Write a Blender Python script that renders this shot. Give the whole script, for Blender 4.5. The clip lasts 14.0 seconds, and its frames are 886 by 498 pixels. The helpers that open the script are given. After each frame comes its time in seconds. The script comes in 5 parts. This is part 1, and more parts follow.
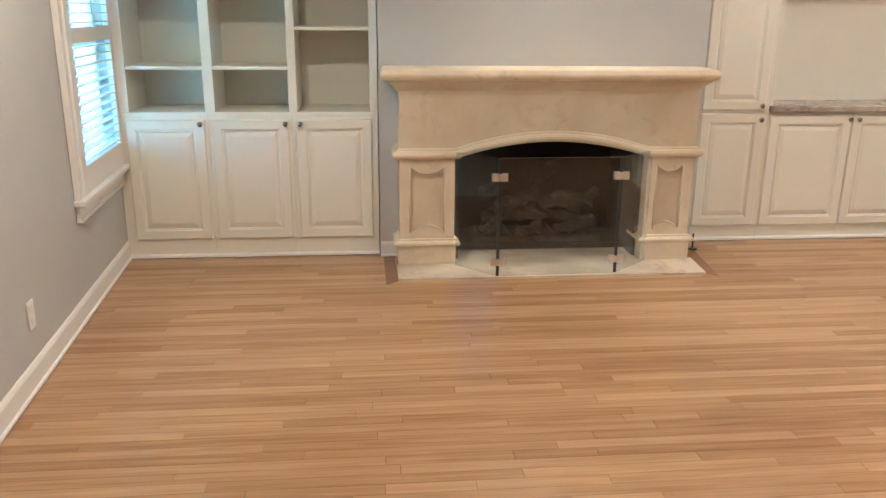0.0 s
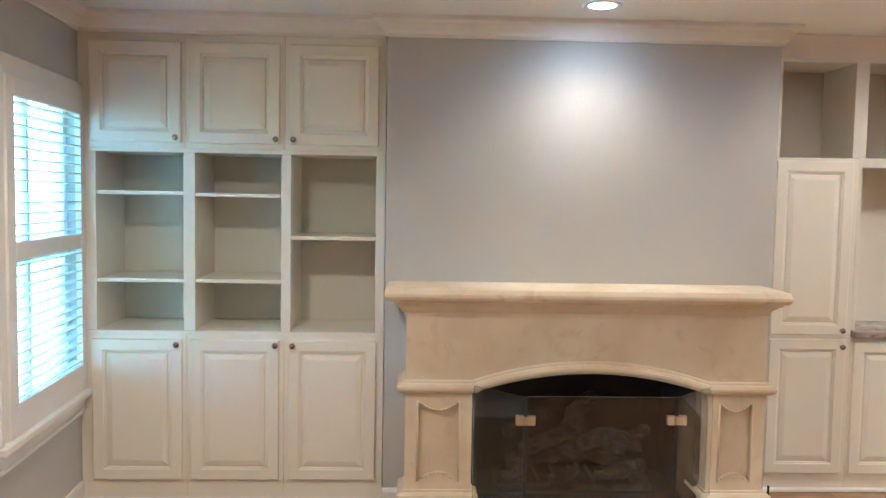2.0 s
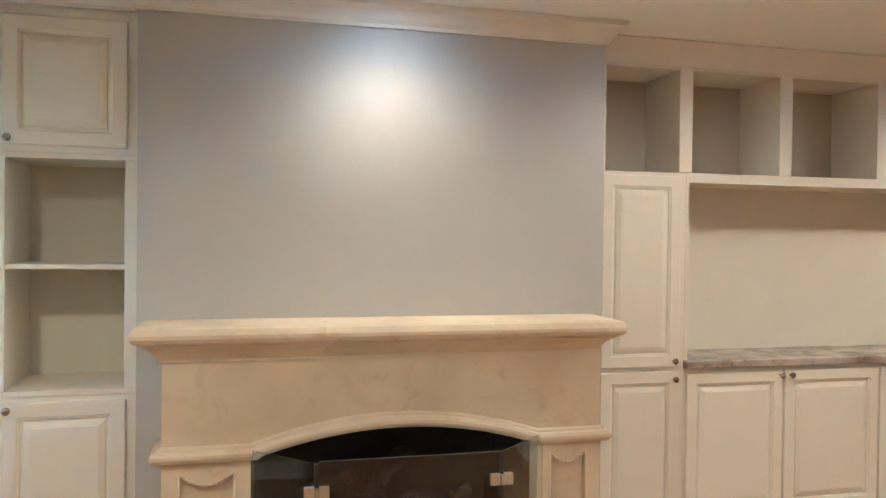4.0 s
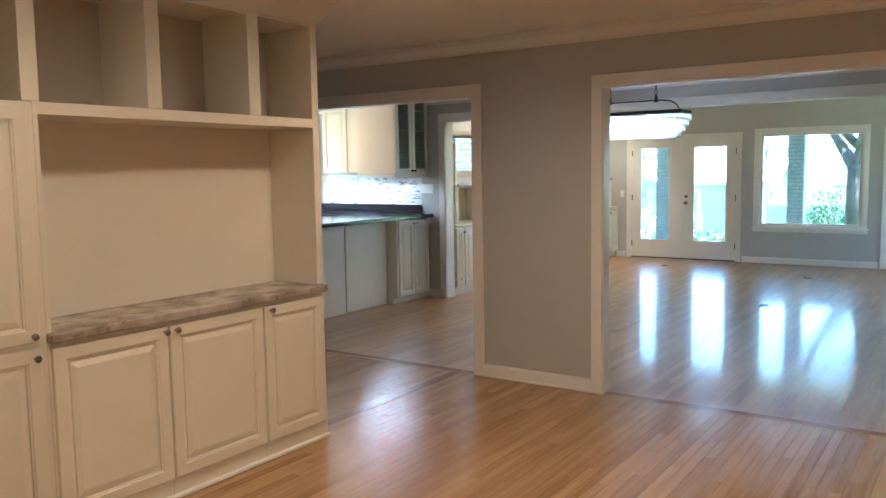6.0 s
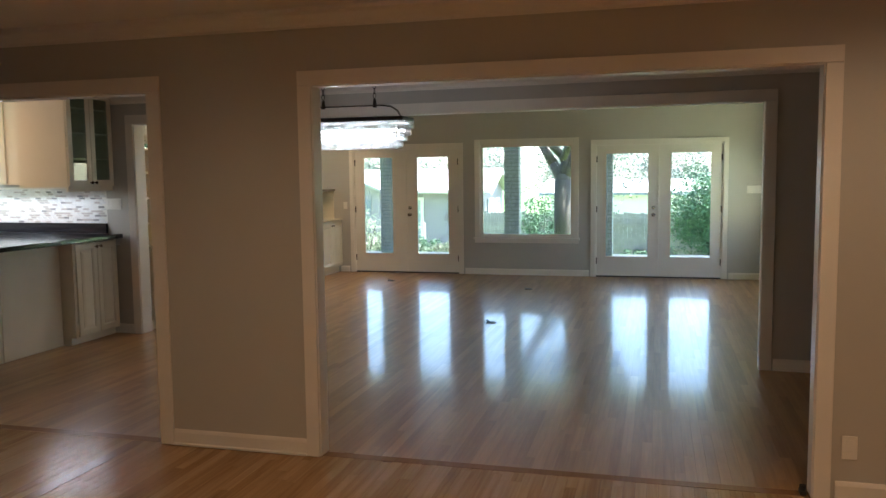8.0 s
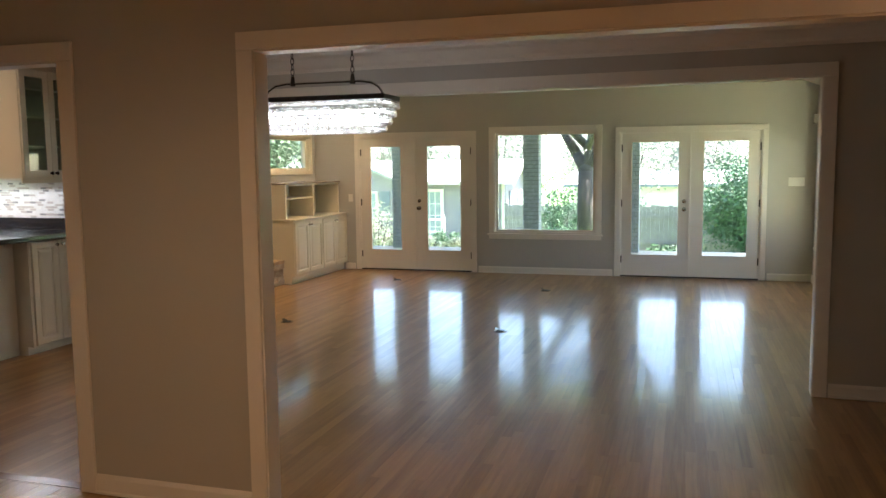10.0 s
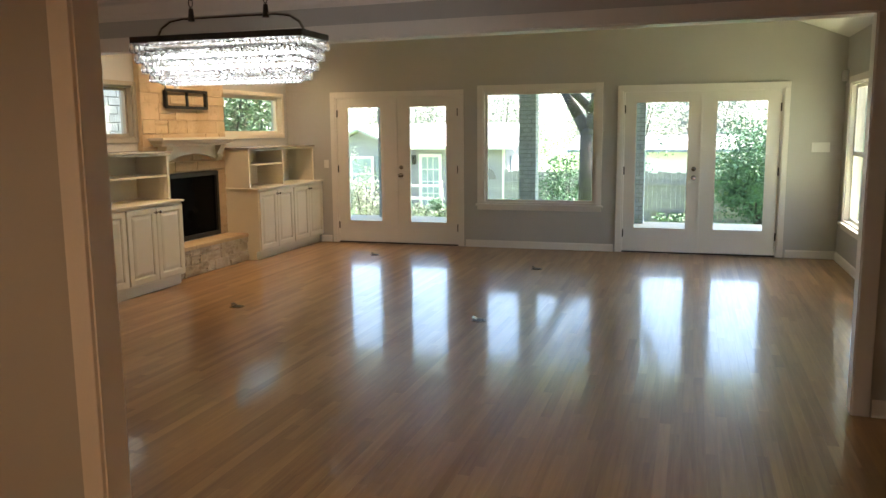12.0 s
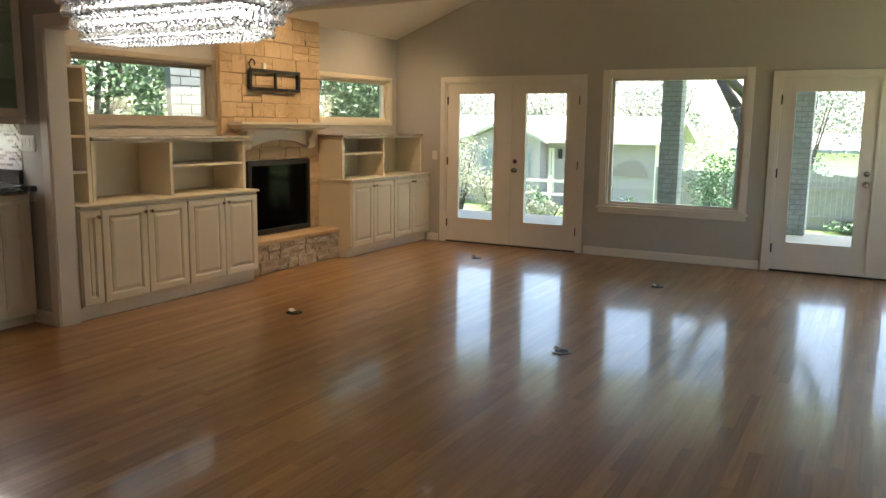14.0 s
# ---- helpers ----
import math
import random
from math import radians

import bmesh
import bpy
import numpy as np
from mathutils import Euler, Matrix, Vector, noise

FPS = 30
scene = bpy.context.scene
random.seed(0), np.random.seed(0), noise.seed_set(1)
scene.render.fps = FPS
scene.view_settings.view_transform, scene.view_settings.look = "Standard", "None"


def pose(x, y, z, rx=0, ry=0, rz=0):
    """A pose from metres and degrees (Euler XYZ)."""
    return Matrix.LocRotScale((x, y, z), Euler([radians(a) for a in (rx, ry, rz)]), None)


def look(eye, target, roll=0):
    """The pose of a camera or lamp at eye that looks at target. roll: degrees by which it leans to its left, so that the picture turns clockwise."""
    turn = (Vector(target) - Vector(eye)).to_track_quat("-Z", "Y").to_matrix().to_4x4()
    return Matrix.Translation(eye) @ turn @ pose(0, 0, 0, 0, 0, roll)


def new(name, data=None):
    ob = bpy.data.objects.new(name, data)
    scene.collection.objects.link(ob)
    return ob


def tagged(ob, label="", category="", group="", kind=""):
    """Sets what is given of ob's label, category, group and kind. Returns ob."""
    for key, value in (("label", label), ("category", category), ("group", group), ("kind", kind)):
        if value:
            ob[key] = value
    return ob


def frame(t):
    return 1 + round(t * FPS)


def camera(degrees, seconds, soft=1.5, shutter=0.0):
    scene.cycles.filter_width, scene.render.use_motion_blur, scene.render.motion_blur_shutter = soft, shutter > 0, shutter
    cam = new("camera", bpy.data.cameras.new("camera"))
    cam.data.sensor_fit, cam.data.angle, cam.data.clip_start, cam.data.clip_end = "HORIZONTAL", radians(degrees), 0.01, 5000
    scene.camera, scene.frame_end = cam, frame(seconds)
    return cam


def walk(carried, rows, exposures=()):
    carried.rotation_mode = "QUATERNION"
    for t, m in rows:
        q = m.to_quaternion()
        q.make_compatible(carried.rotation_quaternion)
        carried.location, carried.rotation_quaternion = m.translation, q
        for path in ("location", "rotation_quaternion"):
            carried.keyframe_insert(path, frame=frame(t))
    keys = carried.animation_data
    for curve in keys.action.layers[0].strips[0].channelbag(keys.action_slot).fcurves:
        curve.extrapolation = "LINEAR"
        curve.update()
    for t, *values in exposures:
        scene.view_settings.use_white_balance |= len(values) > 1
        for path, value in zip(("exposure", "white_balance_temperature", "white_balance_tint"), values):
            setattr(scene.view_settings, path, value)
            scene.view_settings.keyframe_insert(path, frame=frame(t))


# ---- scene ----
cam = camera(58.0, 14.0)
PATH = [
    (0, (0.72, 0.537, 1.488), (0.907, 2.446, 0.922), 0.5),
    (0.5, (0.76, 0.662, 1.591), (0.967, 2.574, 1.042), 1.1),
    (1, (0.746, 0.89, 1.563), (0.973, 2.832, 1.139), 1.2),
    (1.5, (0.807, 1.115, 1.544), (1.041, 3.072, 1.204), 1.2),
    (2, (0.936, 1.328, 1.62), (1.014, 3.322, 1.49), 1.0),
    (4.5, (1.229, 2.188, 1.514), (2.051, 4.011, 1.497), -0.2),
    (5, (1.298, 2.315, 1.534), (2.503, 3.909, 1.453), -0.7),
    (5.5, (1.411, 2.369, 1.569), (2.886, 3.715, 1.455), -0.9),
    (6, (1.617, 2.45, 1.564), (3.262, 3.571, 1.37), -0.9),
    (6.5, (1.879, 2.534, 1.589), (3.623, 3.493, 1.391), -0.9),
    (7, (2.087, 2.648, 1.603), (3.934, 3.39, 1.402), -0.8),
    (7.5, (2.319, 2.738, 1.615), (4.241, 3.248, 1.402), -0.7),
    (8, (2.583, 2.759, 1.611), (4.506, 3.273, 1.426), -0.7),
    (10.5, (3.799, 2.831, 1.599), (5.699, 3.419, 1.386), -0.5),
    (11, (4.056, 2.906, 1.591), (5.951, 3.507, 1.37), -0.4),
    (11.5, (4.344, 2.858, 1.564), (6.231, 3.469, 1.306), -0.7),
    (12, (4.693, 2.82, 1.574), (6.582, 3.408, 1.281), -0.5),
    (12.5, (5.021, 2.771, 1.56), (6.902, 3.38, 1.259), -0.4),
    (13, (5.353, 2.741, 1.544), (7.227, 3.37, 1.241), -0.3),
    (13.5, (5.695, 2.681, 1.531), (7.539, 3.395, 1.227), 0.5),
    (14, (5.985, 2.672, 1.532), (7.72, 3.618, 1.221), 0.7),
]
EXPO = [(0.0, 4.57, 4050, -5), (1.5, 4.57, 4000, -5), (2.2, 4.47, 3950, -4), (4.5, 4.42, 4150, -6), (5.0, 4.37, 4200, -6), (5.5, 4.27, 4300, -5), (6.0, 3.9, 4750, -1), (6.5, 3.35, 5200, -1), (7.0, 2.97, 5500, 0), (8.2, 2.86, 5950, 6), (10.3, 2.98, 6400, 8), (12.0, 2.98, 6600, 9), (14.0, 2.76, 6850, 10)]
walk(cam, [(t, look(eye, target, roll)) for t, eye, target, roll in PATH], EXPO)

# ---- world and sun ----
world = bpy.data.worlds.new("sky")
scene.world = world
world.use_nodes = True
wn = world.node_tree.nodes
sky = wn.new("ShaderNodeTexSky")
sky.sky_type, sky.sun_disc = "NISHITA", False
sky.sun_elevation, sky.sun_rotation = radians(58), radians(150)
wn["Background"].inputs["Strength"].default_value = 0.15
world.node_tree.links.new(sky.outputs[0], wn["Background"].inputs["Color"])
sun = new("sun", bpy.data.lights.new("sun", "SUN"))
sun.data.energy, sun.data.angle, sun.data.color = 5.0, radians(0.5), (1.0, 0.95, 0.87)
sun.matrix_world = look((20, -12, 30), (13, 0.5, 0))


# ---- materials ----
def nodes_of(name):
    m = bpy.data.materials.new(name)
    m.use_nodes = True
    return m, m.node_tree.nodes, m.node_tree.links, m.node_tree.nodes["Principled BSDF"]


def paint(name, rgb, rough=0.5, vary=0.05, scale=6.0, bump=0.02, grain=120.0, metal=0.0, coat=0.0):
    """Plain surface with soft mottling and a fine relief."""
    m, n, l, b = nodes_of(name)
    b.inputs["Roughness"].default_value, b.inputs["Metallic"].default_value = rough, metal
    b.inputs["Coat Weight"].default_value = coat
    geo = n.new("ShaderNodeNewGeometry")
    big, fine = n.new("ShaderNodeTexNoise"), n.new("ShaderNodeTexNoise")
    big.inputs["Scale"].default_value, big.inputs["Detail"].default_value = scale, 5
    fine.inputs["Scale"].default_value, fine.inputs["Detail"].default_value = grain, 3
    for t in (big, fine):
        l.new(geo.outputs["Position"], t.inputs["Vector"])
    add = n.new("ShaderNodeMath")
    add.operation = "MULTIPLY_ADD"
    add.inputs[1].default_value = 0.35
    l.new(fine.outputs["Fac"], add.inputs[0])
    l.new(big.outputs["Fac"], add.inputs[2])
    ramp = n.new("ShaderNodeValToRGB")
    ramp.color_ramp.elements[0].position, ramp.color_ramp.elements[1].position = 0.35, 1.0
    ramp.color_ramp.elements[0].color = (*[c * (1 - vary) for c in rgb], 1)
    ramp.color_ramp.elements[1].color = (*[min(1, c * (1 + vary)) for c in rgb], 1)
    l.new(add.outputs[0], ramp.inputs["Fac"])
    l.new(ramp.outputs["Color"], b.inputs["Base Color"])
    if bump:
        bp = n.new("ShaderNodeBump")
        bp.inputs["Strength"].default_value, bp.inputs["Distance"].default_value = bump * 5, 0.004
        l.new(fine.outputs["Fac"], bp.inputs["Height"])
        l.new(bp.outputs["Normal"], b.inputs["Normal"])
    return m


def wood(name, pale, dark, rough, island, tone=0.48, wavy=0.0):
    """Oak strips: grain along x, each piece with a tone of its own."""
    m, n, l, b = nodes_of(name)
    geo = n.new("ShaderNodeNewGeometry")
    if island:
        rnd = geo.outputs["Random Per Island"]
    else:
        rnd = n.new("ShaderNodeObjectInfo").outputs["Random"]
    off = n.new("ShaderNodeVectorMath")
    off.operation = "MULTIPLY_ADD"
    off.inputs[0].default_value = (37.0, 11.0, 5.0)
    cmb = n.new("ShaderNodeCombineXYZ")
    for k in range(3):
        l.new(rnd, cmb.inputs[k])
    l.new(cmb.outputs[0], off.inputs[1])
    l.new(geo.outputs["Position"], off.inputs[2])
    sc = n.new("ShaderNodeVectorMath")
    sc.operation = "MULTIPLY"
    sc.inputs[1].default_value = (1.6, 34.0, 34.0)
    l.new(off.outputs[0], sc.inputs[0])
    grain, fleck = n.new("ShaderNodeTexNoise"), n.new("ShaderNodeTexNoise")
    grain.inputs["Scale"].default_value, grain.inputs["Detail"].default_value = 1.3, 6
    grain.inputs["Distortion"].default_value = 0.6
    fleck.inputs["Scale"].default_value, fleck.inputs["Detail"].default_value = 6.0, 3
    l.new(sc.outputs[0], grain.inputs["Vector"])
    l.new(sc.outputs[0], fleck.inputs["Vector"])
    blot = n.new("ShaderNodeTexNoise")
    blot.inputs["Scale"].default_value = 1.1
    l.new(geo.outputs["Position"], blot.inputs["Vector"])
    s1 = n.new("ShaderNodeMath"); s1.operation = "MULTIPLY_ADD"; s1.inputs[1].default_value = 0.74
    l.new(grain.outputs["Fac"], s1.inputs[0])
    s2 = n.new("ShaderNodeMath"); s2.operation = "MULTIPLY_ADD"; s2.inputs[1].default_value = tone; s2.inputs[2].default_value = 0.04 - tone / 2
    l.new(rnd, s2.inputs[0])
    l.new(s2.outputs[0], s1.inputs[2])
    s3 = n.new("ShaderNodeMath"); s3.operation = "MULTIPLY_ADD"; s3.inputs[1].default_value = 0.3
    l.new(blot.outputs["Fac"], s3.inputs[0])
    l.new(s1.outputs[0], s3.inputs[2])
    ramp = n.new("ShaderNodeValToRGB")
    ramp.color_ramp.elements[0].position, ramp.color_ramp.elements[1].position = 0.2, 0.85
    ramp.color_ramp.elements[0].color, ramp.color_ramp.elements[1].color = (*dark, 1), (*pale, 1)
    l.new(s3.outputs[0], ramp.inputs["Fac"])
    l.new(ramp.outputs["Color"], b.inputs["Base Color"])
    rr = n.new("ShaderNodeMapRange")
    rr.inputs["To Min"].default_value, rr.inputs["To Max"].default_value = rough - 0.03, rough + 0.05
    l.new(fleck.outputs["Fac"], rr.inputs["Value"])
    l.new(rr.outputs["Result"], b.inputs["Roughness"])
    bp = n.new("ShaderNodeBump")
    bp.inputs["Strength"].default_value, bp.inputs["Distance"].default_value = 0.06, 0.002
    l.new(grain.outputs["Fac"], bp.inputs["Height"])
    if wavy:
        b.inputs["Specular IOR Level"].default_value = 0.65
        b.inputs["Coat Weight"].default_value, b.inputs["Coat Roughness"].default_value = 0.52, 0.09
        wav, bw_ = n.new("ShaderNodeTexNoise"), n.new("ShaderNodeBump")
        wav.inputs["Scale"].default_value = 7.0
        bw_.inputs["Strength"].default_value, bw_.inputs["Distance"].default_value = wavy, 0.004
        l.new(geo.outputs["Position"], wav.inputs["Vector"])
        l.new(wav.outputs["Fac"], bw_.inputs["Height"])
        l.new(bw_.outputs["Normal"], bp.inputs["Normal"])
        l.new(bw_.outputs["Normal"], b.inputs["Coat Normal"])
    l.new(bp.outputs["Normal"], b.inputs["Normal"])
    return m


def stone(name, a, c, dark, scale=9.0, rough=0.6, bump=0.3, rnd=0.0, veins=0.7):
    """Mottled stone of two tones with darker veins; rnd lets each block differ."""
    m, n, l, b = nodes_of(name)
    b.inputs["Roughness"].default_value = rough
    geo = n.new("ShaderNodeNewGeometry")
    big, fine, vein = n.new("ShaderNodeTexNoise"), n.new("ShaderNodeTexNoise"), n.new("ShaderNodeTexNoise")
    big.inputs["Scale"].default_value, big.inputs["Detail"].default_value = scale * 0.35, 6
    fine.inputs["Scale"].default_value, fine.inputs["Detail"].default_value = scale * 5, 6
    vein.inputs["Scale"].default_value, vein.inputs["Detail"].default_value, vein.inputs["Distortion"].default_value = scale, 7, 1.5
    for t in (big, fine, vein):
        l.new(geo.outputs["Position"], t.inputs["Vector"])
    mix = n.new("ShaderNodeMix"); mix.data_type = "RGBA"
    mix.inputs[6].default_value, mix.inputs[7].default_value = (*a, 1), (*c, 1)
    sh = n.new("ShaderNodeMapRange")
    sh.inputs["From Min"].default_value, sh.inputs["From Max"].default_value = 0.35, 0.65
    if rnd:
        ob = n.new("ShaderNodeObjectInfo")
        ad = n.new("ShaderNodeMath"); ad.operation = "MULTIPLY_ADD"; ad.inputs[1].default_value = rnd; 
        l.new(ob.outputs["Random"], ad.inputs[0])
        l.new(big.outputs["Fac"], ad.inputs[2])
        sh.inputs["From Max"].default_value = 0.65 + rnd
        l.new(ad.outputs[0], sh.inputs["Value"])
    else:
        l.new(big.outputs["Fac"], sh.inputs["Value"])
    l.new(sh.outputs["Result"], mix.inputs[0])
    mix2 = n.new("ShaderNodeMix"); mix2.data_type = "RGBA"
    mix2.inputs[7].default_value = (*dark, 1)
    vr = n.new("ShaderNodeMapRange")
    vr.inputs["From Min"].default_value, vr.inputs["From Max"].default_value = 0.58, 0.72
    vr.inputs["To Max"].default_value = veins
    l.new(vein.outputs["Fac"], vr.inputs["Value"])
    l.new(vr.outputs["Result"], mix2.inputs[0])
    l.new(mix.outputs[2], mix2.inputs[6])
    l.new(mix2.outputs[2], b.inputs["Base Color"])
    bp = n.new("ShaderNodeBump")
    bp.inputs["Strength"].default_value, bp.inputs["Distance"].default_value = bump, 0.006
    l.new(fine.outputs["Fac"], bp.inputs["Height"])
    l.new(bp.outputs["Normal"], b.inputs["Normal"])
    return m


def glass(name, tint=(1, 1, 1), rough=0.0, ior=1.45):
    m, n, l, b = nodes_of(name)
    b.inputs["Base Color"].default_value = (*tint, 1)
    b.inputs["Transmission Weight"].default_value, b.inputs["Roughness"].default_value, b.inputs["IOR"].default_value = 1.0, rough, ior
    return m


def glow(name, rgb, strength):
    m, n, l, b = nodes_of(name)
    b.inputs["Emission Color"].default_value, b.inputs["Emission Strength"].default_value = (*rgb, 1), strength
    return m


WALL = paint("greige wall paint", (0.49, 0.472, 0.435), 0.55, 0.03, 2.0, 0.05, 220)
CEIL = paint("ceiling paint", (0.86, 0.84, 0.79), 0.8, 0.02, 2.0, 0.05, 160)
TRIM = paint("white trim paint", (0.78, 0.74, 0.68), 0.35, 0.03, 5.0, 0.01, 90)
CAB = paint("cream cabinet paint", (0.77, 0.72, 0.60), 0.38, 0.03, 4.0, 0.015, 110)
# darker and greener than CAB, for the bookshelf back board
CABIN = paint("greenish back board colour", (0.68, 0.66, 0.54), 0.5, 0.03, 4.0, 0.015, 110)
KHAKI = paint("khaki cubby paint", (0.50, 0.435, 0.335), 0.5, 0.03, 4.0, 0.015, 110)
LIME = stone("cast limestone", (0.57, 0.465, 0.305), (0.72, 0.615, 0.44), (0.50, 0.37, 0.21), 6.0, 0.65, 0.2, 0.0, 0.45)
HEARTH = stone("worn hearth limestone", (0.36, 0.29, 0.20), (0.60, 0.51, 0.38), (0.28, 0.21, 0.14), 7.0, 0.6, 0.2, 0.0, 0.8)
GRANITE = stone("veined granite", (0.23, 0.18, 0.14), (0.48, 0.42, 0.36), (0.07, 0.05, 0.04), 18.0, 0.22, 0.04)
BLACKTOP = paint("black stone worktop", (0.012, 0.012, 0.016), 0.12, 0.3, 60.0, 0.0)
STONE = stone("golden chimney stone", (0.52, 0.36, 0.20), (0.70, 0.53, 0.34), (0.42, 0.28, 0.15), 9.0, 0.8, 1.0, 0.3, 0.5)
SPLIT = stone("split hearth stone", (0.42, 0.33, 0.23), (0.62, 0.52, 0.40), (0.26, 0.19, 0.12), 14.0, 0.8, 1.0, 0.4)
MORTAR = paint("mortar", (0.62, 0.47, 0.30), 0.9, 0.1, 12.0, 0.1)
NICKEL = paint("brushed nickel", (0.36, 0.33, 0.30), 0.22, 0.05, 30.0, 0.0, metal=1.0)
CHROME = paint("polished chrome", (0.72, 0.70, 0.67), 0.28, 0.03, 30.0, 0.0, metal=1.0)
BRONZE = paint("dark bronze metal", (0.055, 0.045, 0.038), 0.42, 0.2, 30.0, 0.0, metal=0.8)
BLACK = paint("black metal", (0.012, 0.011, 0.010), 0.55, 0.2, 20.0, 0.02)
SOOT = paint("sooty firebox lining", (0.028, 0.023, 0.019), 0.85, 0.35, 9.0, 0.1)
LOG = stone("ceramic fire log", (0.016, 0.012, 0.009), (0.062, 0.047, 0.034), (0.008, 0.009, 0.008), 26.0, 0.9, 1.0)
PLASTIC = paint("white plastic", (0.78, 0.76, 0.71), 0.35, 0.02, 8.0, 0.0)
PANE = glass("window glass")
CABGLASS = glass("greenish cabinet glass", (0.80, 0.95, 0.82))
SCREEN = glass("fire screen glass", (0.78, 0.80, 0.79))
CRYSTAL = glass("cut crystal", (1, 1, 1), 0.13, 1.5)
LAMP = glow("lamp glow", (1.0, 0.93, 0.82), 3.0)
LAMPSOFT = glow("dim lamp glow", (1.0, 0.93, 0.82), 0.7)
BULB = glow("chandelier bulb", (0.92, 0.96, 1.0), 4.5)
PALE_OAK, DARK_OAK = (0.49, 0.305, 0.142), (0.24, 0.123, 0.046)
OAK = wood("honey oak strip", PALE_OAK, DARK_OAK, 0.24, False, 0.36)
OAKS = wood("honey oak strips joined", PALE_OAK, DARK_OAK, 0.24, True, 0.36)
# same oak as OAKS; the far room's dimmer look is put into the colour
OAKF = wood("honey oak strips, satin, dimness in colour", (0.44, 0.245, 0.10), (0.205, 0.09, 0.031), 0.37, True, 0.40, 0.13)
OAKDARK = wood("darker oak board", (0.28, 0.15, 0.07), (0.16, 0.078, 0.032), 0.2, False)
GAP = paint("floor joint", (0.17, 0.085, 0.035), 0.8, 0.1)
TILE = paint("white glazed tile", (0.74, 0.74, 0.74), 0.15, 0.12, 18.0, 0.0)
TILEWARM = paint("warm grey stone tile", (0.52, 0.48, 0.46), 0.25, 0.12, 18.0, 0.0)
TILEDARK = paint("grey glass tile", (0.30, 0.30, 0.31), 0.12, 0.15, 18.0, 0.0)
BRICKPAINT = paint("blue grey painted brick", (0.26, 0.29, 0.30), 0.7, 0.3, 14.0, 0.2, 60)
# BRICKPAINT's hue, darkened in the colour to hold back sunlight on the pier
PIERDIM = paint("painted brick, darkened against sun", (0.125, 0.15, 0.155), 0.7, 0.2, 14.0, 0.2, 60)
SIDING = paint("pale house paint", (0.33, 0.305, 0.33), 0.7, 0.05, 3.0, 0.03)
SHUTTER = paint("grey shutter paint", (0.22, 0.25, 0.28), 0.6, 0.05)
ROOF = paint("grey roof shingle", (0.46, 0.45, 0.45), 0.85, 0.25, 25.0, 0.3, 50)
FENCE = paint("weathered fence wood", (0.30, 0.275, 0.275), 0.85, 0.2, 5.0, 0.2, 40)
GRASS = paint("lawn", (0.13, 0.21, 0.06), 0.9, 0.4, 5.0, 0.5, 60)
CONCRETE = paint("patio concrete", (0.46, 0.44, 0.40), 0.85, 0.1, 3.0, 0.1)
BARK = paint("tree bark", (0.07, 0.06, 0.05), 0.9, 0.35, 14.0, 0.5, 40)
LEAF = paint("tree leaves", (0.085, 0.15, 0.075), 0.55, 0.5, 3.0, 0.0)
LEAFWHITE = paint("white flowering leaves", (0.52, 0.55, 0.42), 0.6, 0.35, 9.0, 0.0)
DARKJOINT = paint("recessed joint", (0.16, 0.18, 0.185), 0.9, 0.2)
CREAM = paint("warm cream cabinet paint", (0.76, 0.69, 0.545), 0.38, 0.03, 4.0, 0.015, 110)
# washed-out haze of the far trees is mixed into this leaf colour
LEAFHAZE = paint("distant leaves, haze in colour", (0.20, 0.25, 0.205), 0.5, 0.4, 3.0, 0.0)
LEAF2 = paint("shrub leaves", (0.075, 0.15, 0.08), 0.55, 0.5, 3.0, 0.0)
TAUPE = paint("taupe window paint", (0.37, 0.32, 0.25), 0.45, 0.04, 4.0, 0.015, 110)
MASONRY = paint("carved stone plaque", (0.24, 0.21, 0.21), 0.8, 0.25, 25.0, 0.3)


# ---- builders ----
def mesh_of(bm, name, material, smooth=False):
    me = bpy.data.meshes.new(name)
    bmesh.ops.recalc_face_normals(bm, faces=bm.faces)
    bm.to_mesh(me)
    bm.free()
    me.materials.append(material)
    if smooth:
        me.polygons.foreach_set("use_smooth", [True] * len(me.polygons))
    return me


def part(name, bm, material, parent=None, label="", smooth=False):
    ob = new(name, mesh_of(bm, name, material, smooth))
    if parent:
        ob.parent = parent
    return tagged(ob, label)


def thing(name, label, category, at=(0, 0, 0), group="", kind=""):
    ob = new(name)
    ob.location = at
    ob.empty_display_size = 0.05
    return tagged(ob, label, category, group, kind)


def under(ob, parent):
    """Parent ob, whose mesh is in world places, to a thing that stands elsewhere."""
    ob.parent = parent
    ob.matrix_parent_inverse = parent.matrix_basis.inverted()
    return ob


def wpart(name, bm, material, parent, label="", smooth=False):
    return under(part(name, bm, material, None, label, smooth), parent)


def box(bm, x0, x1, y0, y1, z0, z1, bevel=0.0):
    x0, x1, y0, y1, z0, z1 = min(x0, x1), max(x0, x1), min(y0, y1), max(y0, y1), min(z0, z1), max(z0, z1)
    v = [bm.verts.new((x, y, z)) for z in (z0, z1) for x, y in ((x0, y0), (x1, y0), (x1, y1), (x0, y1))]
    f = [bm.faces.new([v[i] for i in q]) for q in ((3, 2, 1, 0), (4, 5, 6, 7), (0, 1, 5, 4), (1, 2, 6, 5), (2, 3, 7, 6), (3, 0, 4, 7))]
    if bevel:
        edges = {e for g in f for e in g.edges}
        bmesh.ops.bevel(bm, geom=list(edges), offset=bevel, segments=2, profile=0.6, affect="EDGES")
    return bm


def boxes(*rows, bevel=0.0):
    bm = bmesh.new()
    for r in rows:
        box(bm, *r, bevel=bevel)
    return bm


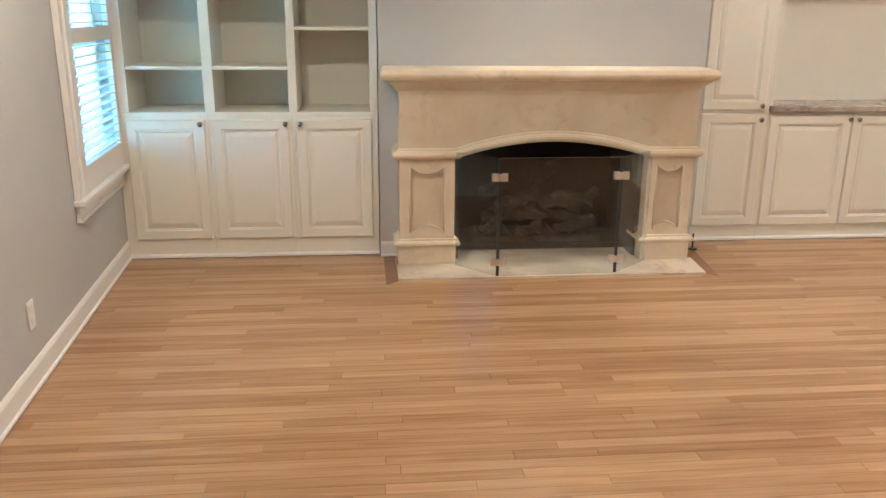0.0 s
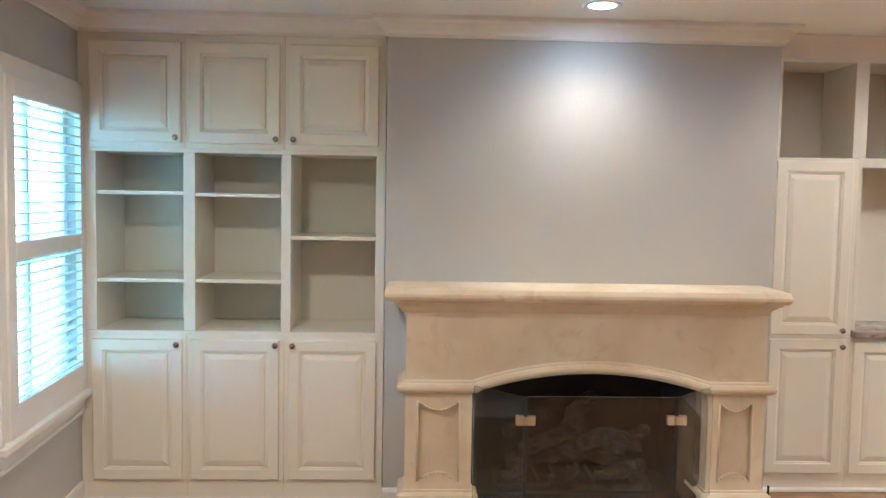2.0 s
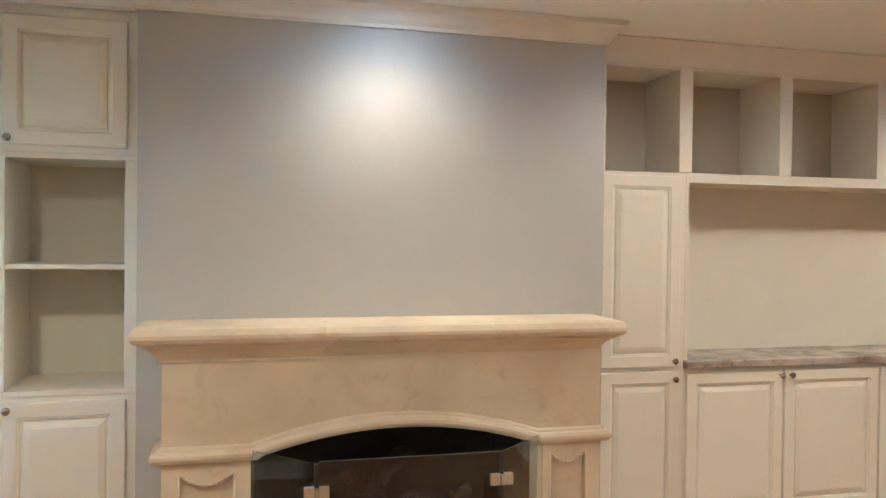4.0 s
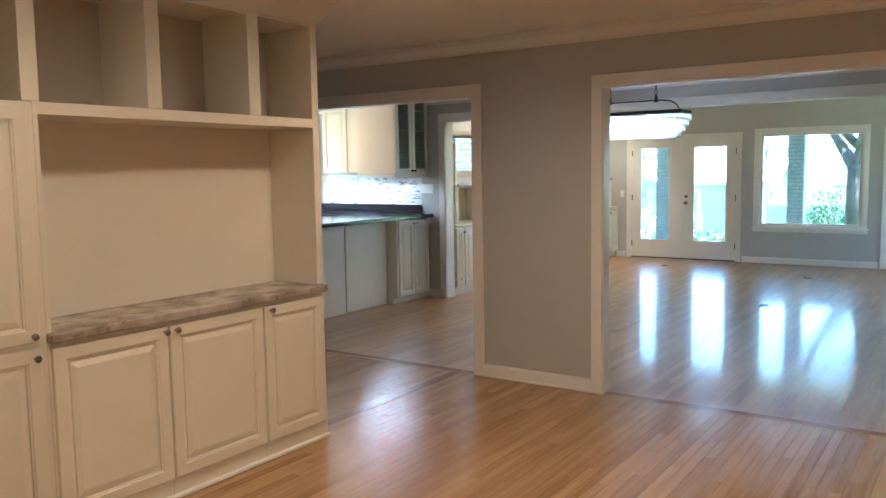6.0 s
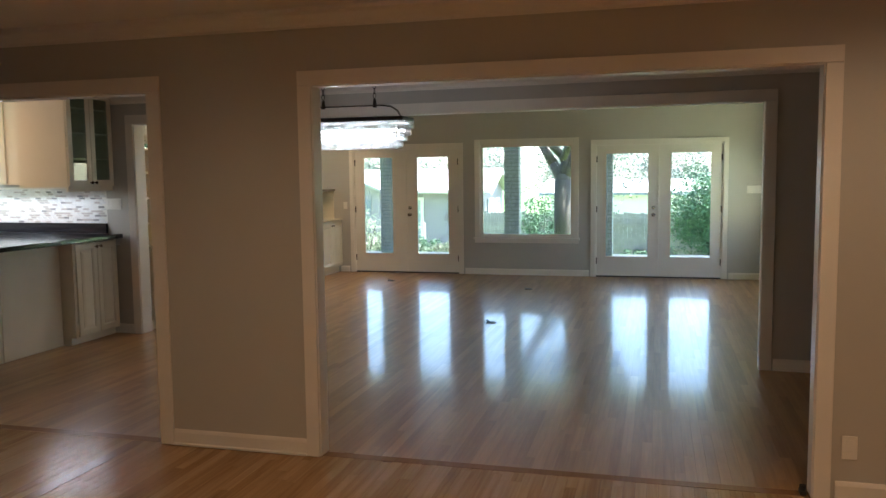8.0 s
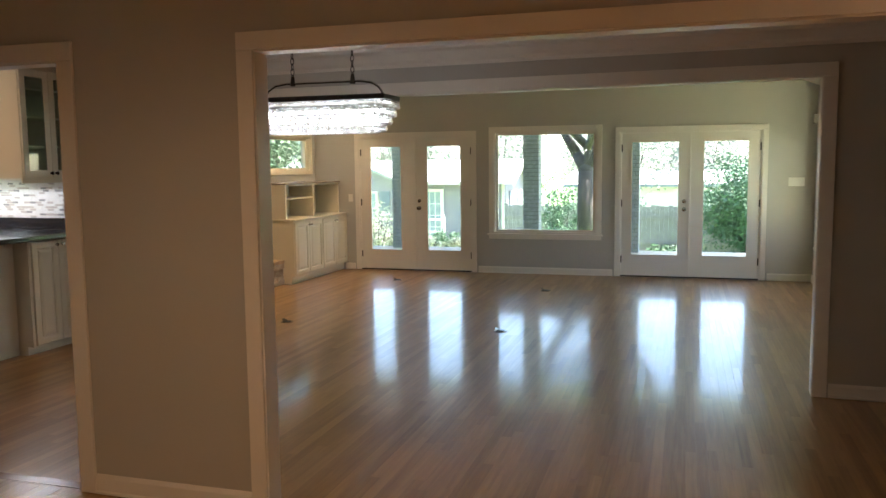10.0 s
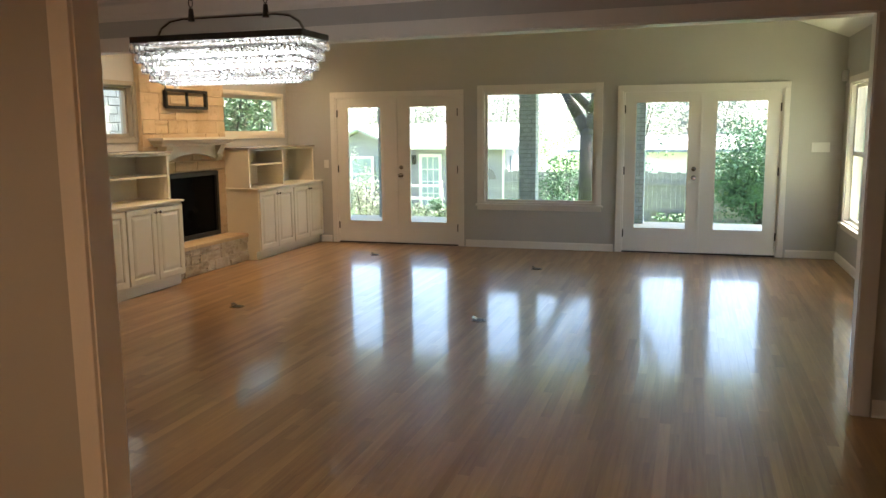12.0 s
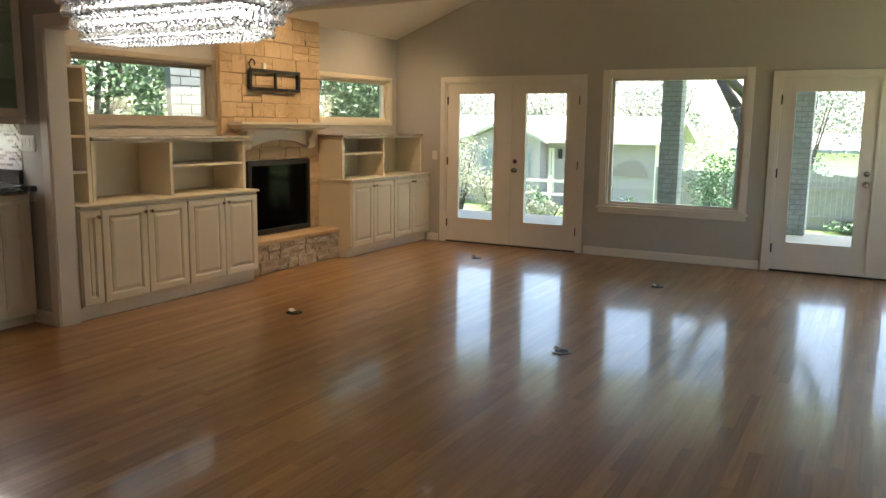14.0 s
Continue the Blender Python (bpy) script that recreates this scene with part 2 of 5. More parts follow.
def rod(bm, a, b, r, sides=10, r2=None):
    a, b = Vector(a), Vector(b)
    q = (b - a).to_track_quat("Z", "Y").to_matrix().to_4x4()
    m = Matrix.Translation((a + b) / 2) @ q
    bmesh.ops.create_cone(bm, cap_ends=True, segments=sides, radius1=r, radius2=r if r2 is None else r2, depth=(b - a).length, matrix=m)
    return bm


def ball(bm, at, r, seg=10, flat=1.0):
    bmesh.ops.create_uvsphere(bm, u_segments=seg, v_segments=max(5, seg // 2 + 1), radius=r, matrix=Matrix.Translation(at) @ Matrix.Diagonal((1, 1, flat, 1)))
    return bm


def prism(bm, outline, axis, a, b):
    """Extrude a flat outline from a to b along x, y or z."""
    def put(p, d):
        u, w = p
        return {"x": (d, u, w), "y": (u, d, w), "z": (u, w, d)}[axis]
    lo, hi = [bm.verts.new(put(p, a)) for p in outline], [bm.verts.new(put(p, b)) for p in outline]
    bm.faces.new(lo), bm.faces.new(hi[::-1])
    for i in range(len(outline)):
        j = (i + 1) % len(outline)
        bm.faces.new((lo[i], hi[i], hi[j], lo[j]))
    return bm


def moulding(bm, profile, pts, closed=False):
    """Sweep a profile of (out, up) along a level polyline of (x, y, nx, ny) corners, n being the mitred way out."""
    rows = [[bm.verts.new((x + nx * o, y + ny * o, z)) for o, z in profile] for x, y, nx, ny in pts]
    k = len(profile)
    for i in range(len(rows) - (0 if closed else 1)):
        r, s = rows[i], rows[(i + 1) % len(rows)]
        for j in range(k):
            bm.faces.new((r[j], r[(j + 1) % k], s[(j + 1) % k], s[j]))
    if not closed:
        bm.faces.new(rows[0][::-1]), bm.faces.new(rows[-1])
    return bm


def panel_door(x0, x1, z0, z1, yf, thick=0.02, rail=0.066):
    """A raised-panel door that faces -y, its outer face at yf."""
    bm = bmesh.new()
    rings = [(0.0, thick), (0.0, 0.004), (0.004, 0.0), (rail - 0.012, 0.0), (rail - 0.008, 0.004), (rail - 0.001, 0.006), (rail, 0.014), (rail + 0.007, 0.014), (rail + 0.010, 0.009), (rail + 0.034, 0.0015), (rail + 0.038, 0.001)]
    loops = []
    for ins, dep in rings:
        loops.append([bm.verts.new((x, yf + dep, z)) for x, z in ((x0 + ins, z0 + ins), (x1 - ins, z0 + ins), (x1 - ins, z1 - ins), (x0 + ins, z1 - ins))])
    for a, b in zip(loops, loops[1:]):
        for i in range(4):
            bm.faces.new((a[i], a[(i + 1) % 4], b[(i + 1) % 4], b[i]))
    bm.faces.new(loops[-1]), bm.faces.new(loops[0][::-1])
    return bm


def knob_mesh(bm, x, y, z, r=0.016):
    """A round cabinet knob that sticks out towards -y."""
    rod(bm, (x, y, z), (x, y - 0.018, z), r * 0.42, 10)
    bmesh.ops.create_uvsphere(bm, u_segments=12, v_segments=8, radius=r, matrix=Matrix.Translation((x, y - 0.024, z)) @ Matrix.Diagonal((1, 0.62, 1, 1)))
    return bm


def cabinet(label, x0, x1, yf, yb, z0, z1, doors, name="base_cabinet", group="", toe=None, mat=CAB):
    """A closed cabinet facing -y: body, then doors as (x0, x1, z0, z1, knob x or None, knob z)."""
    c = thing(name, label, "cabinet", ((x0 + x1) / 2, (yf + yb) / 2, z0), group)
    wpart("body", boxes((x0, x1, yf, yb, z0, z1), bevel=0.002), mat, c)
    if toe:
        wpart("plinth", boxes((x0, x1, yf + toe[0], yb, toe[1], z0 - 0.001)), mat, c)
    for a, b, c0, c1, kx, kz in doors:
        d = wpart("door", panel_door(a, b, c0, c1, yf - 0.02), mat, c)
        if kx is not None:
            k = bmesh.new()
            kn = part("knob", knob_mesh(k, kx, yf - 0.02, kz), NICKEL, None, "round brushed nickel knob", True)
            kn.parent = d
            kn.matrix_parent_inverse = Matrix.Identity(4)
    return c


def frame_bars(bm, a0, a1, z0, z1, w, d0, d1, axis="x", bottom=True):
    """Four bars round an opening, in the plane across axis, from depth d0 to d1; outer size a0..a1, z0..z1."""
    def put(u0, u1, w0, w1):
        if axis == "x":
            box(bm, d0, d1, u0, u1, w0, w1)
        else:
            box(bm, u0, u1, d0, d1, w0, w1)
    put(a0, a0 + w, z0, z1), put(a1 - w, a1, z0, z1), put(a0 + w, a1 - w, z1 - w, z1)
    if bottom:
        put(a0 + w, a1 - w, z0, z0 + w)
    return bm


def wall_x(x0, x1, y0, y1, z1, holes, z0=0.0):
    """A wall along y with holes (y0, y1, z0, z1), in pieces that butt."""
    bm, y = bmesh.new(), y0
    for a, b, c, d in sorted(holes):
        box(bm, x0, x1, y, a, z0, z1)
        if c > z0:
            box(bm, x0, x1, a, b, z0, c)
        if d < z1:
            box(bm, x0, x1, a, b, d, z1)
        y = b
    box(bm, x0, x1, y, y1, z0, z1)
    return bm


def wall_y(y0, y1, x0, x1, z1, holes, z0=0.0):
    bm, x = bmesh.new(), x0
    for a, b, c, d in sorted(holes):
        box(bm, x, a, y0, y1, z0, z1)
        if c > z0:
            box(bm, a, b, y0, y1, z0, c)
        if d < z1:
            box(bm, a, b, y0, y1, d, z1)
        x = b
    box(bm, x, x1, y0, y1, z0, z1)
    return bm


def gate_wall(axis, d0, d1, a0, a1, z1, gaps):
    """A wall in one piece from d0 to d1 across axis, with gaps (a0, a1, top) that reach the floor."""
    o = [(a0, 0)]
    for g0, g1, t in sorted(gaps):
        o += [(g0, 0), (g0, t), (g1, t), (g1, 0)]
    return prism(bmesh.new(), o + [(a1, 0), (a1, z1), (a0, z1)], axis, d0, d1)


def setting(name, bm, material, label="", m=None):
    ob = part(name, bm, material)
    if m is not None:
        ob.matrix_world = m
    return tagged(ob, label, "", "", "structure")


def baseboard(label, runs, m=None, h=0.10):
    """Skirting along runs ((x, y), (x, y), (nx, ny)), each with a cap and a shoe."""
    bm = bmesh.new()
    prof = [(0, 0.004), (0.022, 0.004), (0.022, 0.014), (0.014, 0.02), (0.014, h - 0.02), (0.009, h - 0.008), (0.004, h), (0, h)]
    for (xa, ya), (xb, yb), (nx, ny) in runs:
        moulding(bm, prof, [(xa, ya, nx, ny), (xb, yb, nx, ny)])
    return setting("baseboard", bm, TRIM, label, m)


H = 2.52
CROWN = [(0, H - 0.10), (0.012, H - 0.10), (0.014, H - 0.085), (0.03, H - 0.07), (0.05, H - 0.035), (0.075, H - 0.022), (0.078, H - 0.002), (0, H - 0.002)]
WEST = Matrix.Translation((-0.765, 5.49, 0)) @ Matrix.Rotation(radians(3.74), 4, "Z")
EASTB = Matrix.Translation((9.40, 1.92, 0)) @ Matrix.Rotation(radians(-2.85), 4, "Z")

# ---- large structure ----
XE = 6.727
setting("wall_west", wall_x(-0.15, 0, -7.9, 0.6, H, [(-0.93, 0.0, 0.60, 2.07)]), WALL, "greige painted wall with a shuttered window", WEST)
setting("wall_south", wall_y(-2.35, -2.2, -0.9, 9.6, H, []), WALL, "greige painted wall")
setting("wall_back", boxes((-1.1, 0.80, 5.90, 6.05, 0, H), (2.87, 5.07, 6.10, 6.22, 0, H), (4.95, 5.07, 6.22, 9.0, 0, H), (5.07, 6.9, 9.0, 9.12, 0, H)), WALL, "wall behind the built-in cabinets")
setting("chimney_breast", gate_wall("y", 5.42, 6.05, 0.80, 2.82, H, [(1.28, 2.40, 0.86)]), WALL, "greige painted chimney breast above the mantel")
setting("wall_dining", gate_wall("x", XE, XE + 0.10, -2.2, 10.2, H, [(1.99, 4.62, 2.12), (5.64, 8.3, 2.12)]), WALL, "greige partition with two cased openings")
setting("wall_east", gate_wall("x", 0, 0.14, -4.3, 8.5, H, [(0.004, 6.0, 2.17)]), WALL, "greige partition with a wide cased opening", EASTB)
setting("wall_kitchen", wall_y(10.05, 10.2, 6.857, 9.9, H, [(8.55, 9.62, 1.17, 2.16)]), WALL, "kitchen wall with a window")
setting("ceiling_living", boxes((-1.5, XE + 0.10, -2.35, 9.1, H, H + 0.1)), CEIL, "cream painted ceiling")
setting("ceiling_dining", boxes((XE + 0.10, 9.62, -2.35, 10.2, H, H + 0.1)), CEIL, "cream painted ceiling")
XF, YR, YL, ZE = 15.14, 1.14, 8.40, 2.60
YM, ZR = (YR + YL) / 2, 2.60 + 0.385 * (YL - YR) / 2
D1, D2, WF = (7.66, 5.82), (3.685, 1.785), (5.50, 4.00)
setting("wall_far", wall_x(XF, XF + 0.16, YR - 0.15, YL + 0.15, ZE, [(D1[1], D1[0], 0, 2.06), (D2[1], D2[0], 0, 2.06), (WF[1], WF[0], 0.60, 2.085)], -0.11), WALL, "greige gable wall with two pairs of glazed doors")
setting("gable_far", prism(bmesh.new(), [(YR - 0.15, ZE), (YL + 0.15, ZE), (YM, ZR + 0.1)], "x", XF, XF + 0.16), WALL, "greige gable under the vaulted ceiling")
setting("gable_near", prism(bmesh.new(), [(YR - 0.3, H + 0.1), (YL + 0.3, H + 0.1), (YM, ZR + 0.15)], "x", 9.45, 9.62), WALL, "greige gable under the vaulted ceiling")
WR = [(12.6, 14.75, 0.50, 2.06)]
setting("wall_right", wall_y(YR - 0.15, YR, 9.5, XF, ZE, WR, -0.11), WALL, "greige wall with a double hung window")
WL1, WL2 = (10.25, 11.80), (13.45, 14.97)
setting("wall_left", wall_y(YL, YL + 0.16, 9.80, XF, ZE, [(*WL1, 1.52, 2.06), (*WL2, 1.54, 2.06)], -0.11), WALL, "greige wall with two high windows")
bm = bmesh.new()
prism(bm, [(YL + 0.3, ZE - 0.115), (YM, ZR), (YM, ZR + 0.12), (YL + 0.3, ZE + 0.005)], "x", 9.5, XF + 0.3)
prism(bm, [(YR - 0.3, ZE - 0.115), (YM, ZR), (YM, ZR + 0.12), (YR - 0.3, ZE + 0.005)], "x", 9.5, XF + 0.3)
setting("ceiling_vault", bm, CEIL, "cream vaulted ceiling")

# crown mouldings, casings, skirtings
bm = bmesh.new()
moulding(bm, CROWN, [(XE, -2.2, -1, 0), (XE, 8.9, -1, 0)])
moulding(bm, CROWN, [(0.80, 5.60, -1, 0), (0.80, 5.42, -1, -1), (2.82, 5.42, 1, -1), (2.82, 5.66, 1, 0)])
moulding(bm, CROWN, [(-0.77, 5.47, 0, -1), (0.80, 5.47, 0, -1)])
moulding(bm, [(0, 2.405), (0.006, 2.405), (0.075, 2.512), (0.075, 2.518), (0, 2.518)], [(2.82, 5.648, 0, -1), (5.064, 5.648, 1, -1), (5.064, 9.0, 1, 0)])
setting("crown_moulding", bm, TRIM, "white painted crown moulding")
setting("crown_moulding_west", moulding(bmesh.new(), CROWN, [(0, -7.7, 1, 0), (0, 0.05, 1, 0)]), TRIM, "white painted crown moulding", WEST)
CROWN2 = [(o * 1.3, H - (H - z) * 1.55) for o, z in CROWN]
setting("crown_moulding_dining", moulding(bmesh.new(), CROWN2, [(0, -4.2, -1, 0), (0, 8.2, -1, 0)]), TRIM, "white painted crown moulding", EASTB)
setting("crown_moulding_partition", moulding(bmesh.new(), CROWN2, [(XE + 0.10, -2.2, 1, 0), (XE + 0.10, 10.0, 1, 0)]), TRIM, "white painted crown moulding")


def casing(name, y0, y1, zt, xa, xb, label, m=None, w=0.088, back=0.0):
    """Jamb lining and flat casings on both faces of a wall between xa and xb."""
    bm = bmesh.new()
    box(bm, xa - 0.004, xb + 0.004, y0, y0 + 0.016, 0.004, zt)
    box(bm, xa - 0.004, xb + 0.004, y1 - 0.016, y1, 0.004, zt)
    box(bm, xa - 0.004, xb + 0.004, y0 + 0.016, y1 - 0.016, zt - 0.016, zt)
    for x, s in ((xa, -1), (xb, 1)):
        f0, f1 = (x - 0.02, x - 0.003) if s < 0 else (x + 0.003, x + 0.02)
        k = back if s > 0 else 0.0
        box(bm, f0, f1, y0 + 0.01 - w - k, y0 + 0.01 - k, 0.004, zt - 0.01, bevel=0.003)
        box(bm, f0, f1, y1 - 0.01 + k, y1 - 0.01 + w + k, 0.004, zt - 0.01, bevel=0.003)
        box(bm, f0, f1, y0 + 0.01 - w, y1 - 0.01 + w, zt - 0.008, zt - 0.008 + w, bevel=0.003)
    return setting(name, bm, TRIM, label, m)


casing("trim_dining_opening", 1.99, 4.62, 2.12, XE, XE + 0.10, "white painted opening casing", None, 0.078, 0.026)
casing("trim_hall_opening", 5.64, 8.3, 2.12, XE, XE + 0.10, "white painted opening casing")
casing("trim_family_opening", 0.004, 6.0, 2.17, 0, 0.14, "white painted wide opening casing", EASTB)
baseboard("white painted skirting", [((XE, 4.69), (XE, 5.56), (-1, 0)), ((XE, -2.2), (XE, 1.90), (-1, 0)), ((0.80, 5.42), (0.93, 5.42), (0, -1)), ((5.065, 5.7), (5.065, 8.9), (1, 0))])
baseboard("white painted skirting", [((0, -7.6), (0, -0.02), (1, 0))], WEST, 0.115)
baseboard("white painted skirting", [((0, -4.1), (0, -0.085), (-1, 0)), ((0, 6.09), (0, 6.40), (-1, 0))], EASTB)
baseboard("white painted skirting", [((XF, YR), (XF, D2[1] - 0.08), (-1, 0)), ((XF, D2[0] + 0.08), (XF, D1[1] - 0.08), (-1, 0)), ((XF, D1[0] + 0.08), (XF, 7.9), (-1, 0)), ((9.7, YR), (XF, YR), (0, 1))])

# ---- recessed lamps ----
# lamps from (0.1, 3.5) on are unseen, added to brighten cabinets and walls
for x, y, w in ((1.80, 5.06, 16), (5.05, 4.62, 32), (3.3, 4.75, 18), (0.1, 3.5, 48), (3.0, 2.4, 58), (5.6, 1.6, 38), (1.2, -0.2, 24), (4.0, -0.4, 34)):
    c = thing("recessed_light", "white recessed ceiling light, lit", "ceiling light", (x, y, H), "recessed ceiling lights")
    bm = bmesh.new()
    prof = [(0.062, -0.001), (0.062, -0.006), (0.085, -0.010), (0.092, -0.002)]
    rows = [[bm.verts.new((r * math.cos(a), r * math.sin(a), z)) for r, z in prof] for a in [k * math.pi / 14 for k in range(28)]]
    for i in range(28):
        for j in range(3):
            bm.faces.new((rows[i][j], rows[i][j + 1], rows[(i + 1) % 28][j + 1], rows[(i + 1) % 28][j]))
    part("trim_ring", bm, PLASTIC, c)
    bm = bmesh.new()
    bmesh.ops.create_circle(bm, cap_ends=True, segments=28, radius=0.063, matrix=Matrix.Translation((0, 0, -0.004)))
    part("lens", bm, LAMP, c, "glowing lens")
    s = new("downlight", bpy.data.lights.new("downlight", "SPOT"))
    s.data.energy, s.data.spot_size, s.data.spot_blend, s.data.color, s.data.shadow_soft_size = w * 0.165, radians(140 if y > 5 else 166), 0.95 if y > 5 else 0.75, (1.0, 0.60, 0.31), 0.06
    s.location = (x, y, H - 0.02)

# ---- floor ----
setting("subfloor", boxes((-1.2, 15.139, -2.3, 10.04, -0.06, -0.0035)), GAP, "dark joints under the boards")
floor = tagged(new("floor"), "honey coloured oak strip floor, glossy", "", "", "structure")
PW = 0.058


def strip(bm, x0, x1, y0, y1, HALF=0.0003, e=0.0005):
    """One board: a flat top with eased edges."""
    lo = [bm.verts.new((x, y, -0.003)) for x, y in ((x0 + HALF, y0 + HALF), (x1 - HALF, y0 + HALF), (x1 - HALF, y1 - HALF), (x0 + HALF, y1 - HALF))]
    hi = [bm.verts.new((x, y, 0.0)) for x, y in ((x0 + HALF + e, y0 + HALF + e), (x1 - HALF - e, y0 + HALF + e), (x1 - HALF - e, y1 - HALF - e), (x0 + HALF + e, y1 - HALF - e))]
    bm.faces.new(hi)
    for i in range(4):
        bm.faces.new((lo[i], lo[(i + 1) % 4], hi[(i + 1) % 4], hi[i]))


rng = random.Random(7)
joined, pieces = (bmesh.new(), bmesh.new()), []
LENGTHS = [0.3, 0.45, 0.6, 0.75, 0.9, 1.05, 1.2, 1.5, 1.8]
for zone, (xa, xb, ya, yb) in enumerate(((-1.0, XE + 0.015, -2.2, 9.0), (XE + 0.088, 15.14, -0.6, 10.05))):
    for r in range(int((yb - ya) / PW)):
        y = ya + r * PW
        x = xa - rng.random() * 0.8
        while x < xb:
            n = rng.choice(LENGTHS)
            a, b = max(x, xa), min(x + n, xb)
            whole = a == x and b == x + n
            if b - a > 0.02:
                if whole and zone == 0 and 2.5 < y < 4.9 and -0.6 < a and b < 4.6 and len(pieces) < 300:
                    pieces.append((a, y, n))
                else:
                    strip(joined[zone], a, b, y, y + PW, *((0.0003, 0.0005), (0.0001, 0.0001))[zone])
            x += n
for bm, mt in zip(joined, (OAKS, OAKF)):
    tagged(part("floor_boards", bm, mt, floor, "honey oak strips"), kind="stuff")
shared = {}
for a, y, n in pieces:
    if n not in shared:
        bm = bmesh.new()
        strip(bm, 0, n, 0, PW)
        shared[n] = mesh_of(bm, "board", OAK)
    b = new("board", shared[n])
    b.location, b.parent = (a, y, 0), floor
setting("threshold", boxes((XE + 0.017, XE + 0.086, -2.2, 9.0, -0.004, 0.001)), OAKDARK, "darker oak threshold board across the opening")
setting("hall_border", boxes((5.07, XE, 5.78, 5.86, -0.002, 0.0015)), OAKDARK, "oak border board in the floor")

# first lamp is an added fill hidden below the sill, standing in for lawn bounce
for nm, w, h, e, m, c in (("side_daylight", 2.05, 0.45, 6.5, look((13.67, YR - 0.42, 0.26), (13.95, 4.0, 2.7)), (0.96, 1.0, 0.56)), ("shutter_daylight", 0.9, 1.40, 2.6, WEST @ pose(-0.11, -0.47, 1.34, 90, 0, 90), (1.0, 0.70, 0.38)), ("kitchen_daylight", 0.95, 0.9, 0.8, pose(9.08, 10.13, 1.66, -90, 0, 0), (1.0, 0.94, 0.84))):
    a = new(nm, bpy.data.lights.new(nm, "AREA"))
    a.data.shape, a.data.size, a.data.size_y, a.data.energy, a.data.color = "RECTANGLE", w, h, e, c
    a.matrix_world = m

# ---- living room: fireplace ----
mantel = thing("fireplace_mantel", "cast limestone fireplace mantel with arched opening", "mantel", (1.83, 5.3, 0))
YF = 5.21
bm = bmesh.new()
N, xl, xr, zs, zt = 20, 1.245, 2.425, 0.667, 0.767
arch = [(xl + (xr - xl) * i / N, zs + (zt - zs) * (1 - (2 * i / N - 1) ** 2)) for i in range(N + 1)]
prism(bm, [(0.915, zs)] + [(0.915, 1.10), (2.715, 1.10), (2.715, zs)] + arch[::-1], "y", YF, 5.418)
wpart("frieze", bm, LIME, mantel)
bm = bmesh.new()
round_ = [(-0.01, -0.006), (0.02, -0.006), (0.033, 0.002), (0.041, 0.014), (0.041, 0.026), (0.034, 0.038), (0.018, 0.043), (0.016, 0.050), (0.008, 0.056), (-0.01, 0.056)]
rows = [[bm.verts.new((x, YF - o, z + u)) for o, u in round_] for x, z in arch]
for r, s in zip(rows, rows[1:]):
    for j in range(len(round_)):
        bm.faces.new((r[j], r[(j + 1) % len(round_)], s[(j + 1) % len(round_)], s[j]))
bm.faces.new(rows[0][::-1]), bm.faces.new(rows[-1])
wpart("arch_moulding", bm, LIME, mantel)
for xa, xb in ((0.915, 1.245), (2.425, 2.715)):
    p = wpart("pilaster", boxes((xa, xb, YF + 0.03, 5.418, 0.15, zs), bevel=0.003), LIME, mantel)
    bm = bmesh.new()
    # face frame with a sunk panel whose ends are scalloped
    xm, w, z0, z1 = (xa + xb) / 2, (xb - xa) / 2 - 0.062, 0.21, 0.615
    top = [(xm - w + 2 * w * k / 10, z1 - 0.045 * math.sin(math.pi * k / 10)) for k in range(11)]
    bot = [(xm - w + 2 * w * k / 10, z0 + 0.045 * math.sin(math.pi * k / 10)) for k in range(11)]
    box(bm, xa, xm - w, YF, YF + 0.031, 0.15, zs)
    box(bm, xm + w, xb, YF, YF + 0.031, 0.15, zs)
    prism(bm, top + [(xm + w, zs), (xm - w, zs)], "y", YF, YF + 0.031)
    prism(bm, [(xm - w, 0.15), (xm + w, 0.15)] + bot[::-1], "y", YF, YF + 0.031)
    wpart("panel_frame", bm, LIME, mantel)
    bm = bmesh.new()
    line = top + bot[::-1]
    for p, q in zip(line, line[1:] + line[:1]):
        rod(bm, (p[0], YF - 0.001, p[1]), (q[0], YF - 0.001, q[1]), 0.0048, 8)
    wpart("panel_bead", bm, LIME, mantel, smooth=True)
    cap = [(0.0, 0.660), (0.02, 0.661), (0.033, 0.669), (0.041, 0.681), (0.041, 0.693), (0.034, 0.705), (0.018, 0.710), (0.016, 0.717), (0.008, 0.723), (0.0, 0.723)]
    wpart("capital", moulding(bmesh.new(), cap, [(xa, 5.41, -1, 0), (xa, YF, -1, -1), (xb, YF, 1, -1), (xb, 5.41, 1, 0)]), LIME, mantel)
    wpart("plinth_block", boxes((xa - 0.012, xb + 0.012, YF - 0.014, 5.418, 0.012, 0.13), bevel=0.003), LIME, mantel)
    cap = [(0.0, 0.128), (0.024, 0.128), (0.036, 0.137), (0.036, 0.149), (0.026, 0.158), (0.012, 0.160), (0.010, 0.170), (0.0, 0.172)]
    wpart("plinth_moulding", moulding(bmesh.new(), cap, [(xa, 5.41, -1, 0), (xa, YF, -1, -1), (xb, YF, 1, -1), (xb, 5.41, 1, 0)]), LIME, mantel)
prof = [(0, 1.075), (0.012, 1.075), (0.012, 1.088), (0.022, 1.09), (0.030, 1.10), (0.045, 1.118), (0.070, 1.136), (0.084, 1.140), (0.086, 1.150), (0.096, 1.152), (0.112, 1.156), (0.124, 1.172), (0.124, 1.186), (0.112, 1.199), (0.09, 1.205), (0, 1.205)]
